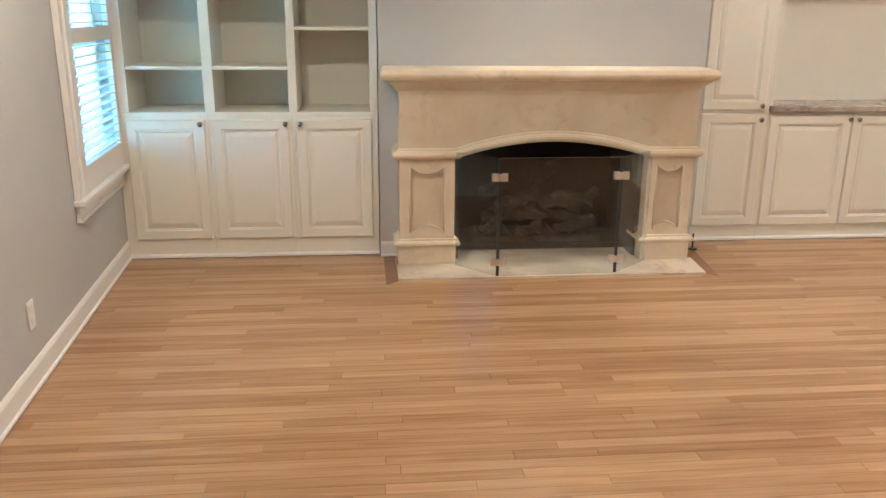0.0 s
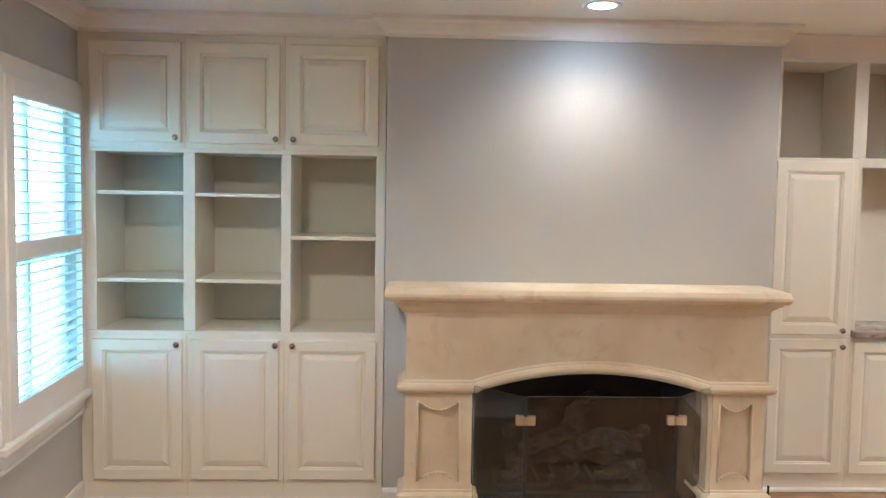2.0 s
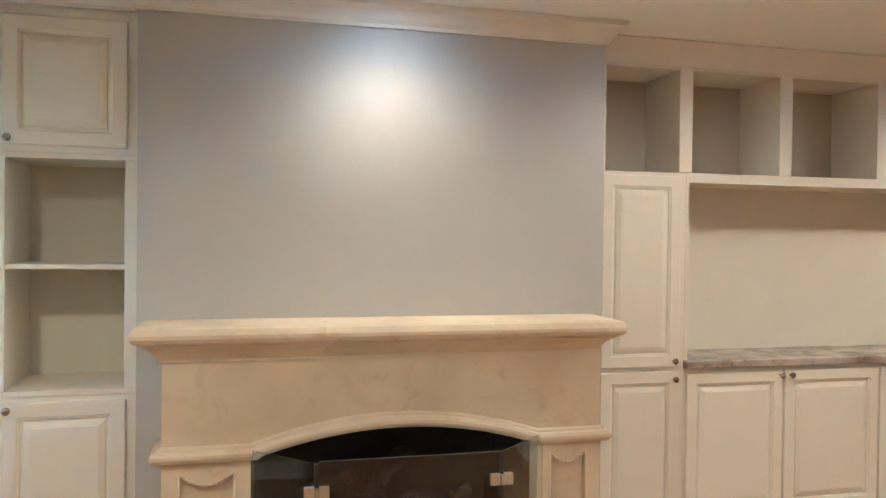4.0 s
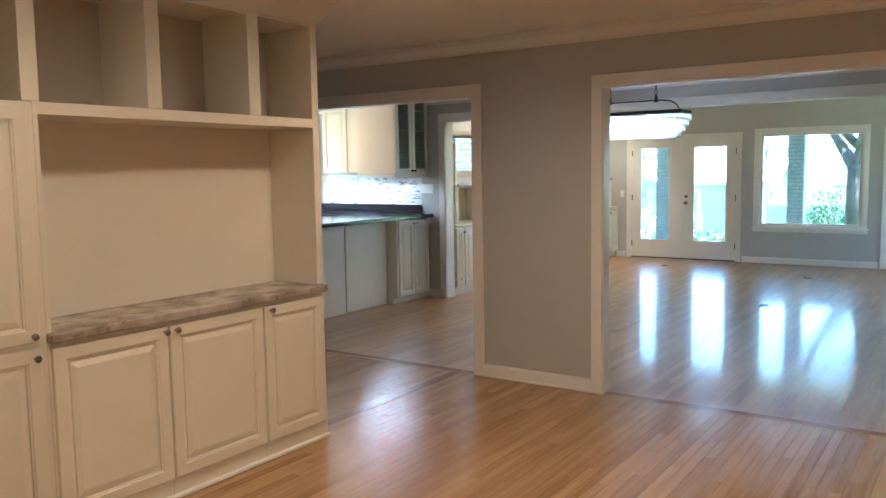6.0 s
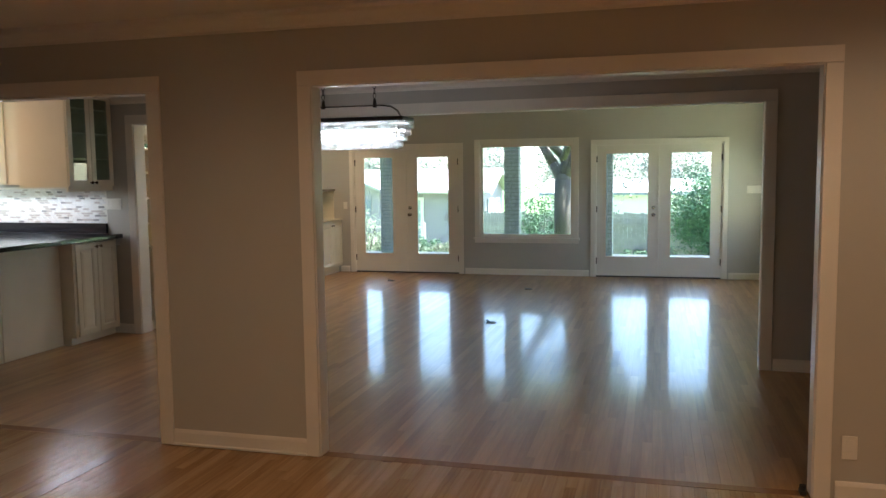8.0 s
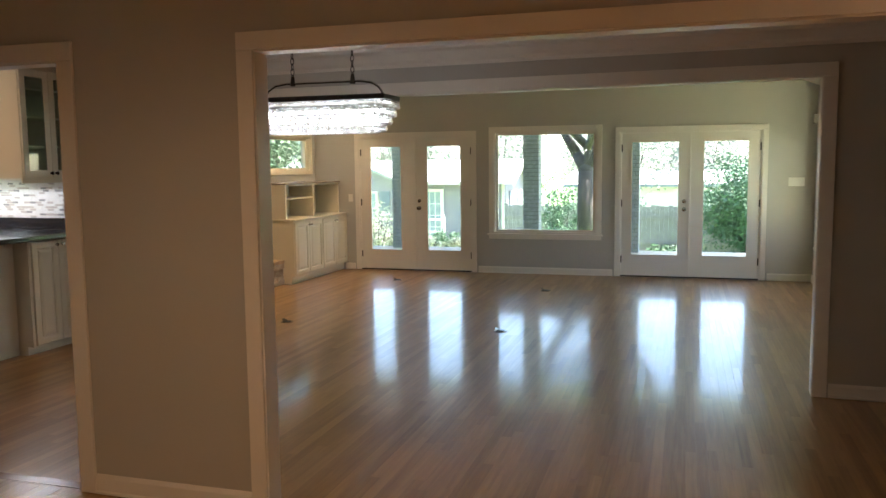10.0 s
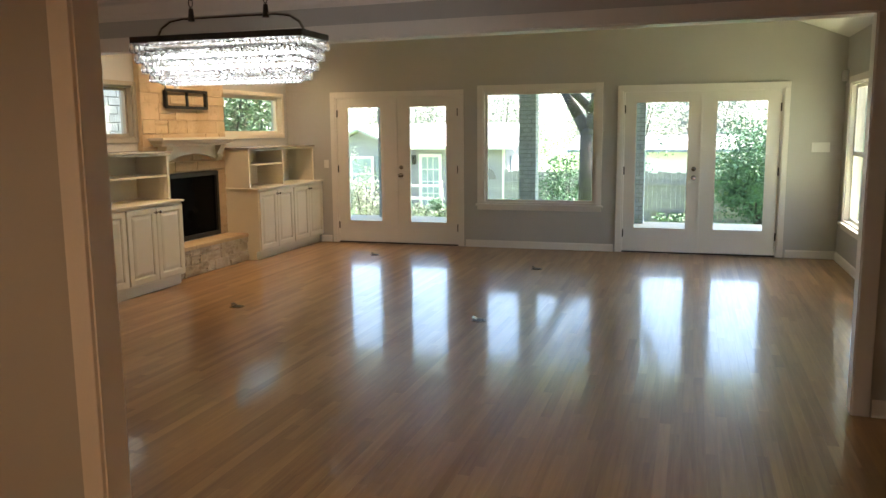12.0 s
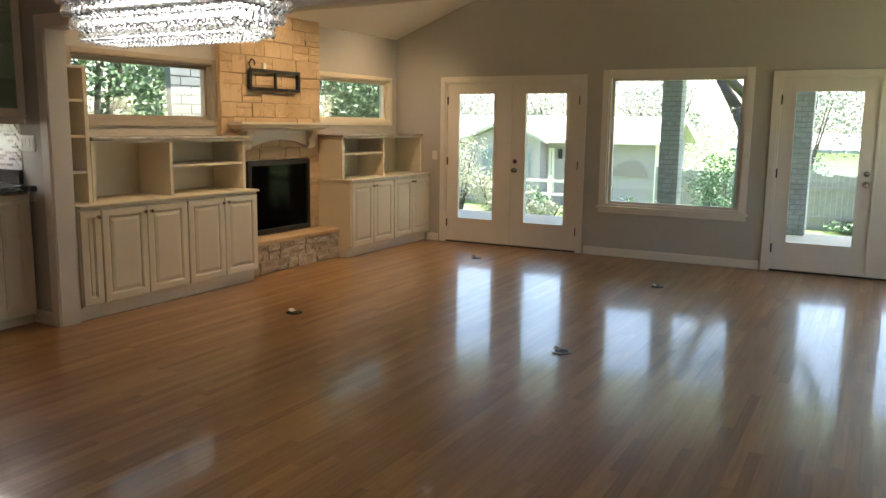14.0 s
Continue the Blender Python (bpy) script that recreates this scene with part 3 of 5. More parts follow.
prof = [(o * 0.85, z - 0.030 + 0.01 * (z > 1.19)) for o, z in prof]
wpart("mantel_shelf", moulding(bmesh.new(), prof, [(0.915, 5.418, -1, 0), (0.915, YF, -1, -1), (2.682, YF, 1, -1), (2.682, 5.418, 1, 0)]), LIME, mantel, "limestone shelf with rounded edge")
wpart("shelf_top", boxes((0.838, 2.759, 5.133, 5.418, 1.178, 1.1865), bevel=0.003), LIME, mantel)
hearth = setting("hearth_slab", prism(bmesh.new(), [(0.895, 4.92), (2.735, 4.92), (2.76, 5.22), (2.42, 5.22), (2.42, 5.5), (1.25, 5.5), (1.25, 5.22), (0.895, 5.22)], "z", -0.002, 0.012), HEARTH, "flush limestone hearth slab")
setting("hearth_border", prism(bmesh.new(), [(0.82, 4.86), (0.89, 4.92), (0.89, 5.4), (0.82, 5.4)], "z", -0.002, 0.002), OAKDARK, "oak border board beside the hearth")
setting("hearth_border_right", prism(bmesh.new(), [(2.745, 4.93), (2.80, 4.88), (2.86, 5.4), (2.775, 5.4)], "z", -0.002, 0.002), OAKDARK, "oak border board beside the hearth")
bm = boxes((1.25, 1.285, 5.30, 5.90, 0.012, 0.85), (2.395, 2.425, 5.30, 5.90, 0.012, 0.85), (1.285, 2.395, 5.86, 5.90, 0.012, 0.85), (1.285, 2.395, 5.40, 5.86, 0.83, 0.86), (1.285, 2.395, 5.48, 5.86, 0.012, 0.05))
setting("firebox", bm, SOOT, "sooty black firebox lining")
logs = thing("gas_log_set", "ceramic gas logs on a grate in the firebox", "fire logs", (1.83, 5.62, 0.05))
rng = random.Random(3)
for a, b, r in (((-0.36, -0.02, 0.16), (0.34, 0.04, 0.17), 0.06), ((-0.30, -0.1, 0.25), (0.02, -0.02, 0.29), 0.05), ((0.02, -0.10, 0.30), (0.36, -0.05, 0.24), 0.055), ((-0.12, 0.02, 0.25), (0.16, 0.08, 0.48), 0.048), ((-0.38, 0.05, 0.3), (-0.1, 0.1, 0.36), 0.05), ((0.1, -0.14, 0.12), (0.38, -0.12, 0.13), 0.04), ((-0.40, -0.12, 0.10), (-0.22, -0.10, 0.16), 0.035), ((-0.15, -0.15, 0.08), (0.02, -0.13, 0.12), 0.03), ((0.22, 0.0, 0.20), (0.40, -0.10, 0.33), 0.035)):
    # a split log: rings of uneven radius along a bent line, with rough bark
    a, b = Vector(a), Vector(b)
    d = (b - a).normalized()
    s1 = d.orthogonal().normalized()
    s2 = d.cross(s1)
    bm, rows = bmesh.new(), []
    for k in range(15):
        f = k / 14
        c = a.lerp(b, f) + s1 * 0.02 * math.sin(f * 5 + r * 90)
        ring = []
        for q in range(16):
            u = 2 * math.pi * q / 16
            w = s1 * math.cos(u) + s2 * math.sin(u)
            p = c + w * r
            rr = r * (0.85 + 0.45 * noise.noise(p * 11 + Vector((r * 90, 0, 0))) + 0.38 * noise.noise(p * 42)) * (0.72 if k in (0, 14) else 1)
            ring.append(bm.verts.new(c + w * rr))
        rows.append(ring)
    for g, h in zip(rows, rows[1:]):
        for q in range(16):
            bm.faces.new((g[q], g[(q + 1) % 16], h[(q + 1) % 16], h[q]))
    bm.faces.new(rows[0][::-1]), bm.faces.new(rows[-1])
    part("log", bm, LOG, logs)
for i in range(7):
    part("grate_bar", rod(bmesh.new(), (-0.3 + i * 0.1, -0.16, 0.07), (-0.3 + i * 0.1, 0.1, 0.07), 0.008), BLACK, logs)
part("ember_bed", boxes((-0.42, 0.42, -0.12, 0.18, 0.0, 0.045), bevel=0.015), LOG, logs)

screen = thing("fire_screen", "frameless three panel glass fire screen with chrome hinges", "fire screen", (1.83, 5.0, 0.012))
for (xa, ya), (xb, yb) in (((1.252, 5.165), (1.468, 4.937)), ((1.474, 4.935), (2.178, 4.955)), ((2.184, 4.957), (2.44, 5.185))):
    d = Vector((xb - xa, yb - ya, 0))
    nrm = Vector((-d.y, d.x, 0)).normalized() * 0.003
    bm = prism(bmesh.new(), [(xa + nrm.x, ya + nrm.y), (xb + nrm.x, yb + nrm.y), (xb - nrm.x, yb - nrm.y), (xa - nrm.x, ya - nrm.y)], "z", 0.014, 0.705)
    g = wpart("pane", bm, SCREEN, screen)
    g.visible_shadow = False
for x, y in ((1.471, 4.936), (2.181, 4.956)):
    wpart("edge_seal", boxes((x - 0.008, x + 0.008, y - 0.006, y + 0.006, 0.016, 0.704)), BLACK, screen, "dark glass edge")
wpart("top_edge", boxes((1.48, 2.172, 4.938, 4.952, 0.7055, 0.709)), BLACK, screen, "dark glass edge")
for x, y in ((1.471, 4.93), (2.181, 4.95)):
    for z in (0.10, 0.60):
        wpart("hinge", boxes((x - 0.045, x - 0.008, y - 0.010, y + 0.014, z - 0.022, z + 0.022), (x + 0.008, x + 0.045, y - 0.010, y + 0.014, z - 0.022, z + 0.022), (x - 0.006, x + 0.006, y - 0.020, y + 0.004, z - 0.018, z + 0.018), (x - 0.030, x - 0.022, y - 0.013, y - 0.010, z + 0.006, z + 0.014), (x + 0.022, x + 0.030, y - 0.013, y - 0.010, z + 0.006, z + 0.014), (x - 0.030, x - 0.022, y - 0.013, y - 0.010, z - 0.014, z - 0.006), (x + 0.022, x + 0.030, y - 0.013, y - 0.010, z - 0.014, z - 0.006), bevel=0.002), CHROME, screen, "polished chrome glass hinge")
key = thing("gas_valve_key", "small bronze gas valve key standing in the floor", "valve key", (2.86, 5.44, 0))
part("escutcheon", rod(bmesh.new(), (0, 0, 0.002), (0, 0, 0.012), 0.03, 18), BRONZE, key)
part("stem", rod(bmesh.new(), (0, 0, 0.012), (0, 0, 0.11), 0.006, 10), BRONZE, key)

# ---- living room: left built-in ----
YB, FL = 5.90, 5.475
cols = ((-0.762, -0.222, -0.700, -0.243, -0.265), (-0.221, 0.279, -0.200, 0.255, 0.238), (0.280, 0.795, 0.304, 0.757, 0.327))
for a, b, da, db, kx in cols:
    cabinet("cream painted base cabinet with a raised panel door", a, b, FL, YB, 0.0, 0.885, [(da, db, 0.125, 0.862, kx, 0.838)], "base_cabinet", "left built-in base cabinets")
    cabinet("cream painted upper cabinet with a raised panel door", a, b, FL, YB, 1.845, 2.518, [(da, db, 1.872, 2.378, kx, 1.896)], "wall_cabinet", "left built-in upper cabinets")
shelf = thing("built_in_bookshelf", "cream built-in bookshelf with open empty shelves", "bookshelf", (0, 5.7, 0.886))
wpart("bottom_board", boxes((-0.762, 0.795, FL - 0.006, YB, 0.886, 0.906)), CAB, shelf)
wpart("top_board", boxes((-0.762, 0.795, FL, YB, 1.824, 1.844)), CAB, shelf)
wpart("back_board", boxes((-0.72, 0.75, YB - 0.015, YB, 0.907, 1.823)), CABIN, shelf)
for a, b in ((-0.762, -0.678), (-0.236, -0.178), (0.262, 0.31), (0.748, 0.795)):
    wpart("upright", boxes((a, b, FL, YB - 0.016, 0.907, 1.823), bevel=0.002), CAB, shelf)
for a, b, zs_ in ((-0.678, -0.236, (1.165, 1.615)), (-0.178, 0.262, (1.165, 1.61)), (0.31, 0.748, (1.395,))):
    for z in zs_:
        wpart("shelf", boxes((a, b, FL + 0.012, YB - 0.016, z - 0.010, z + 0.010), bevel=0.002), CAB, shelf)
wpart("base_moulding", moulding(bmesh.new(), [(0, 0.004), (0.018, 0.004), (0.016, 0.016), (0.006, 0.022), (0, 0.024)], [(-0.76, FL, 0, -1), (0.795, FL, 0, -1)]), TRIM, shelf)

# ---- living room: right built-in ----
FR = 5.65
cabinet("cream tall cabinet with two raised panel doors", 2.823, 3.385, FR, 6.09, 0.0, 1.868, [(2.92, 3.35, 0.11, 0.868, 3.322, 0.829), (2.92, 3.35, 0.893, 1.85, 3.317, 0.921)], "tall_cabinet")
for a, b, kx in ((3.386, 3.968, 3.943), (3.969, 4.572, 4.004), (4.573, 5.06, 4.619)):
    cabinet("cream painted base cabinet with a raised panel door", a, b, FR, 6.09, 0.0, 0.876, [(a + 0.012 if a < 3.5 else a + 0.006, b - 0.006 if b < 5 else b - 0.03, 0.107, 0.855, kx, 0.829)], "base_cabinet", "right built-in base cabinets")
top = tagged(part("worktop", boxes((3.387, 5.062, 5.612, 6.07, 0.878, 0.918), bevel=0.008), GRANITE), "polished brown veined granite worktop on the cabinets", "worktop")
niche = thing("built_in_media_unit", "cream built-in media unit with open niche and cubbies", "media unit", (4.2, 5.85, 0.92))
wpart("back_board", boxes((3.40, 5.02, 6.0, 6.09, 0.919, 1.869)), CAB, niche)
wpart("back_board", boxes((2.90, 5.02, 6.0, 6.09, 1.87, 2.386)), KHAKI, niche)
wpart("side_board", boxes((5.012, 5.062, FR, 6.09, 0.919, 2.386), bevel=0.002), CAB, niche)
wpart("side_board", boxes((3.386, 3.408, FR, 6.0, 0.919, 1.82), bevel=0.002), CAB, niche)
wpart("cubby_board", boxes((3.386, 5.012, FR, 6.0, 1.82, 1.871), bevel=0.002), CAB, niche)
wpart("top_board", boxes((2.823, 5.062, FR, 6.09, 2.387, 2.518)), CAB, niche)
wpart("side_board", boxes((2.823, 2.94, FR, 6.0, 1.871, 2.387)), CAB, niche)
for a, b in ((3.346, 3.420), (3.932, 4.008), (4.545, 4.622)):
    wpart("divider", boxes((a, b, FR, 6.0, 1.872, 2.387), bevel=0.002), CAB, niche)
wpart("base_moulding", moulding(bmesh.new(), [(0, 0.004), (0.018, 0.004), (0.016, 0.016), (0.006, 0.022), (0, 0.024)], [(2.823, FR, 0, -1), (5.062, FR, 1, -1), (5.062, 6.08, 1, 0)]), TRIM, niche)

# ---- living room: shuttered window, outlets ----
win = thing("window_1", "white plantation shuttered window", "window", (0, 0, 0), "", "structure")
bm = bmesh.new()
Y0, Y1, Z0, Z1 = -0.96, 0.0, 0.60, 2.10
box(bm, 0.003, 0.024, Y0 - 0.05, Y0 + 0.035, Z0, Z1 + 0.06, bevel=0.003)
box(bm, 0.003, 0.024, Y0 + 0.037, Y1 - 0.002, Z1 - 0.02, Z1 + 0.06, bevel=0.003)
box(bm, 0.024, 0.034, Y0 - 0.05, Y0 - 0.03, Z0, Z1 + 0.06)
part("casing", bm, TRIM, win)
part("sill", boxes((0.003, 0.06, Y0 - 0.075, Y1, Z0 - 0.03, Z0 - 0.002), bevel=0.005), TRIM, win)
part("apron", boxes((0.003, 0.022, Y0 - 0.05, Y1, Z0 - 0.10, Z0 - 0.033), (0.003, 0.032, Y0 - 0.055, Y1, Z0 - 0.115, Z0 - 0.098), bevel=0.003), TRIM, win)
sh = part("shutter_frame", boxes((0.004, 0.034, Y0 + 0.037, Y0 + 0.115, Z0, Z1 - 0.022), (0.004, 0.034, Y1 - 0.075, Y1 - 0.003, Z0, Z1 - 0.022), (0.004, 0.034, Y0 + 0.116, Y1 - 0.076, Z0, 0.735), (0.004, 0.034, Y0 + 0.116, Y1 - 0.076, 1.33, 1.405), (0.004, 0.034, Y0 + 0.116, Y1 - 0.076, Z1 - 0.10, Z1 - 0.022), bevel=0.003), TRIM, win)
for za, zb in ((0.735, 1.33), (1.405, 2.0)):
    k = int((zb - za) / 0.045)
    for i in range(k):
        z = za + (i + 0.5) * (zb - za) / k
        bm = boxes((-0.024, 0.024, Y0 + 0.118, Y1 - 0.078, -0.0032, 0.0032), bevel=0.002)
        s = part("slat", bm, TRIM, sh)
        s.matrix_local = pose(0.012, 0, z, 0, -2, 0)
g = part("pane", boxes((-0.08, -0.074, Y0 + 0.05, Y1, Z0, Z1)), PANE, win)
g.visible_shadow = False
part("sash", boxes((-0.095, -0.06, Y0 + 0.03, Y1 - 0.02, 1.30, 1.345), (-0.095, -0.06, Y0 + 0.03, Y0 + 0.075, 0.6, 2.05), (-0.095, -0.06, -0.05, -0.005, 0.6, 2.05), (-0.095, -0.06, -0.5, -0.47, 0.6, 2.05)), TRIM, win)
win.matrix_world = WEST


def wall_plate(label, m, w=0.07, h=0.115, rockers=0, name="outlet"):
    """A plate that faces +x of m, at its middle."""
    p = thing(name, label, "outlet" if not rockers else "light switch")
    part("plate", boxes((0.001, 0.007, -w / 2, w / 2, -h / 2, h / 2), bevel=0.002), PLASTIC, p)
    if rockers:
        for i in range(rockers):
            y = (i - (rockers - 1) / 2) * 0.046
            part("rocker", boxes((0.007, 0.011, y - 0.016, y + 0.016, -0.033, 0.033), bevel=0.001), PLASTIC, p)
    else:
        for z in (-0.024, 0.024):
            part("socket", boxes((0.007, 0.010, -0.017, 0.017, z - 0.014, z + 0.014), bevel=0.002), PLASTIC, p)
    p.matrix_world = m
    return p


wall_plate("white wall outlet above the skirting", WEST @ pose(0, -1.78, 0.30))
wall_plate("white wall outlet above the skirting", pose(XE, 1.84, 0.27, 0, 0, 180))
wall_plate("white four gang light switch beside the doors", pose(XF, 1.37, 1.34, 0, 0, 180), 0.20, 0.115, 4, "light_switch")
wall_plate("white wall outlet beside the bookcase", pose(XF, 7.80, 1.12, 0, 0, 180))
wall_plate("white four gang light switch on the kitchen wall", EASTB @ pose(0, 6.28, 1.35, 0, 0, 180), 0.20, 0.115, 4, "light_switch")
wall_plate("white wall outlet on the kitchen wall", EASTB @ pose(0, 6.25, 0.98, 0, 0, 180))
sens = tagged(part("alarm_sensor", boxes((14.99, 15.13, YR + 0.002, YR + 0.05, 2.10, 2.22), bevel=0.01), PLASTIC), "small white alarm sensor high in the corner", "sensor")

# ---- dining: chandelier, ceiling vents ----
ch = thing("chandelier", "rectangular tiered crystal chandelier with bronze frame, lit", "chandelier", (8.10, 4.93, 2.0))
CX, CZ = 0.89, 0.93
part("top_plate", boxes((-0.138, 0.138, -0.452, 0.452, -0.005, 0.025), bevel=0.004), BRONZE, ch)
cu = bmesh.new()
pts = [(0, -0.40, 0.025), (0, -0.37, 0.075), (0, -0.32, 0.105), (0, -0.25, 0.115), (0, 0.25, 0.115), (0, 0.32, 0.105), (0, 0.37, 0.075), (0, 0.40, 0.025)]
for a, b in zip(pts, pts[1:]):
    rod(cu, a, b, 0.006, 8)
part("arched_bar", cu, NICKEL, ch)
for y in (-0.2, 0.2):
    part("bar_collar", rod(bmesh.new(), (0, y, 0.10), (0, y, 0.16), 0.016, 14, 0.010), BRONZE, ch)
    z, k = 0.17, 0
    while z < H - 2.0 - 0.03:
        bm = bmesh.new()
        for i in range(16):
            a0, a1 = 2 * math.pi * i / 16, 2 * math.pi * (i + 1) / 16
            p = [(0.011 * math.cos(a), 0.02 * math.sin(a)) for a in (a0, a1)]
            q = [((u, 0, w) if k % 2 else (0, u, w)) for u, w in p]
            rod(bm, q[0], q[1], 0.0028, 6)
        ln = part("chain_link", bm, BRONZE, ch)
        ln.location = (0, y, z + 0.015)
        z += 0.033
        k += 1
    part("canopy", rod(bmesh.new(), (0, y, H - 2.0 - 0.025), (0, y, H - 2.0 - 0.002), 0.05, 20), BRONZE, ch)
bm = bmesh.new()
bmesh.ops.create_icosphere(bm, subdivisions=2, radius=0.0135)
for v in bm.verts:
    v.co.z *= 1.9 if v.co.z > 0 else 1.75
    v.co.x, v.co.y = v.co.x * (1 - 8 * v.co.z), v.co.y * (1 - 8 * v.co.z)
bead = mesh_of(bm, "crystal", CRYSTAL)
for tier, (hx, hy, z) in enumerate(((0.150, 0.498, -0.032), (0.140, 0.476, -0.083), (0.124, 0.450, -0.131), (0.104, 0.418, -0.177))):
    hx, hy, z = hx * CX, hy * CX, z * CZ
    n, m_ = round(2 * hy / 0.0265), round(2 * hx / 0.0265)
    ring = [(sx * hx, -hy + 2 * hy * i / n) for sx in (-1, 1) for i in range(n + 1)] + [(-hx + 2 * hx * i / m_, sy * hy) for sy in (-1, 1) for i in range(1, m_)]
    for x, y in ring:
        o = new("crystal", bead)
        o.parent, o.location = ch, (x, y, z)
        o.rotation_euler = (0, 0, (x * 37 + y * 91) % 3)
        o.visible_shadow = False
bm = bmesh.new()
for hx, hy, z in ((0.145, 0.49, -0.006), (0.138, 0.474, -0.056), (0.124, 0.45, -0.106), (0.106, 0.42, -0.153), (0.08, 0.38, -0.195)):
    hx, hy, z = hx * CX, hy * CX, z * CZ
    n, m_ = round(2 * hy / 0.02), round(2 * hx / 0.02)
    ring = [(sx * hx, -hy + 2 * hy * (i + 0.5) / n) for sx in (-1, 1) for i in range(n)] + [(-hx + 2 * hx * (i + 0.5) / m_, sy * hy) for sy in (-1, 1) for i in range(m_)]
    for x, y in ring:
        bmesh.ops.create_icosphere(bm, subdivisions=1, radius=0.0115, matrix=Matrix.Translation((x, y, z)) @ Matrix.Diagonal((1, 1, 1.6, 1)))
cs = tagged(part("crystal_string", bm, CRYSTAL, ch), kind="stuff")
cs.visible_shadow = False
for i in range(8):
    b = part("bulb", ball(bmesh.new(), (0, -0.336 + i * 0.096, -0.10), 0.021, 12, 1.5), BULB, ch, "glowing bulb", True)
for x, y in ((9.26, 4.86), (8.90, 3.38)):
    v = thing("ceiling_vent", "white slatted ceiling air vent", "air vent", (x, y, H))
    # black sheet stands in for the shadow gaps between slats
    part("backing", boxes((-0.085, 0.085, -0.145, 0.145, -0.004, -0.001)), BLACK, v, "black sheet as shade between vent slats")
    part("frame", boxes((-0.105, -0.085, -0.165, 0.165, -0.012, -0.001), (0.085, 0.105, -0.165, 0.165, -0.012, -0.001), (-0.085, 0.085, -0.165, -0.145, -0.012, -0.001), (-0.085, 0.085, 0.145, 0.165, -0.012, -0.001)), PLASTIC, v)
    for i in range(6):
        part("slat", boxes((-0.079 + i * 0.029, -0.063 + i * 0.029, -0.145, 0.145, -0.014, -0.007)), PLASTIC, v)

# ---- kitchen ----
pen = thing("kitchen_peninsula", "pale grey panelled kitchen peninsula back", "kitchen peninsula", (8.2, 8.7, 0))
wpart("body", boxes((6.95, 9.02, 8.31, 8.98, 0, 1.0)), CAB, pen)
for a, b in ((6.95, 7.6), (7.62, 8.26), (8.28, 9.01)):
    wpart("panel", boxes((a, b, 8.295, 8.309, 0.004, 0.998), bevel=0.002), CAB, pen)
cabinet("cream kitchen cabinet with a raised panel door", 9.03, 9.68, 8.16, 8.98, 0.075, 1.0, [(9.06, 9.36, 0.085, 0.985, 9.33, 0.945), (9.365, 9.66, 0.085, 0.985, 9.395, 0.945)], "base_cabinet", toe=(0.06, 0.0))
tagged(part("worktop", boxes((6.95, 9.69, 8.08, 9.02, 1.002, 1.045), bevel=0.004), BLACKTOP), "polished black stone kitchen worktop", "worktop")
tagged(part("worktop", boxes((9.08, 9.745, 9.021, 10.03, 1.002, 1.045), bevel=0.004), BLACKTOP), "polished black stone kitchen worktop", "worktop")
cabinet("cream kitchen base cabinets", 9.12, 9.70, 9.0, 10.03, 0.0, 1.0, [], "base_cabinet")
spl = setting("backsplash_upstand", boxes((-0.035, -0.002, 6.36, 8.1, 1.047, 1.15)), BLACKTOP, "black stone upstand", EASTB)
tb = tagged(new("backsplash"), "white and grey mosaic tile backsplash", "", "", "structure")
tb.matrix_world = EASTB
setting("backsplash_backing", boxes((-0.004, -0.001, 6.36, 8.1, 1.151, 1.53)), PLASTIC, "pale grout behind the tiles", EASTB)
rng = random.Random(11)
tw, th, tiles = 0.072, 0.0225, []
for mt in (TILE, TILEDARK, TILEWARM):
    bm = bmesh.new()
    box(bm, -0.011, -0.004, 0, tw - 0.003, 0, th - 0.0035)
    tiles.append(mesh_of(bm, "tile", mt))
for r in range(16):
    for c in range(22):
        k = rng.random()
        t = new("tile", tiles[1 if k < 0.07 else 2 if k < 0.3 else 0])
        t.parent, t.location = tb, (0, 6.37 + c * tw + (r % 3) * tw * 0.33, 1.152 + r * th)
uc = cabinet("cream kitchen wall cabinet with two glass doors", 9.05, 9.70, 8.18, 8.74, 1.535, 2.46, [], "wall_cabinet")
bpy.data.objects.remove(uc.children[0])
for nm, *r in (("side_panel", 9.05, 9.07, 8.18, 8.74, 1.535, 2.46), ("side_panel", 9.68, 9.70, 8.18, 8.74, 1.535, 2.46), ("bottom_panel", 9.07, 9.68, 8.18, 8.74, 1.535, 1.56), ("top_panel", 9.07, 9.68, 8.18, 8.74, 2.44, 2.46), ("back_panel", 9.07, 9.68, 8.72, 8.74, 1.56, 2.44), ("shelf", 9.07, 9.68, 8.22, 8.72, 1.80, 1.815), ("shelf", 9.07, 9.68, 8.22, 8.72, 2.05, 2.065), ("shelf", 9.07, 9.68, 8.22, 8.72, 2.29, 2.305), ("valance", 9.052, 9.698, 8.182, 8.20, 1.49, 1.534), ("crown", 9.045, 9.705, 8.165, 8.74, 2.461, 2.515)):
    wpart(nm, boxes(r), CAB, uc)
for a, b, kx in ((9.055, 9.372, 9.345), (9.378, 9.695, 9.405)):
    d = wpart("door", frame_bars(bmesh.new(), a, b, 1.54, 2.455, 0.06, 8.16, 8.179, "y"), CAB, uc)
    g = under(part("pane", boxes((a + 0.06, b - 0.06, 8.168, 8.172, 1.60, 2.395)), CABGLASS), uc)
    g.visible_shadow = False
    kn = part("knob", knob_mesh(bmesh.new(), kx, 8.16, 1.575), BRONZE, None, "small dark bronze knob", True)
    kn.parent = d
    kn.matrix_parent_inverse = Matrix.Identity(4)
cabinet("cream kitchen wall cabinet", 9.42, 9.72, 8.75, 9.64, 1.56, 2.42, [], "wall_cabinet")
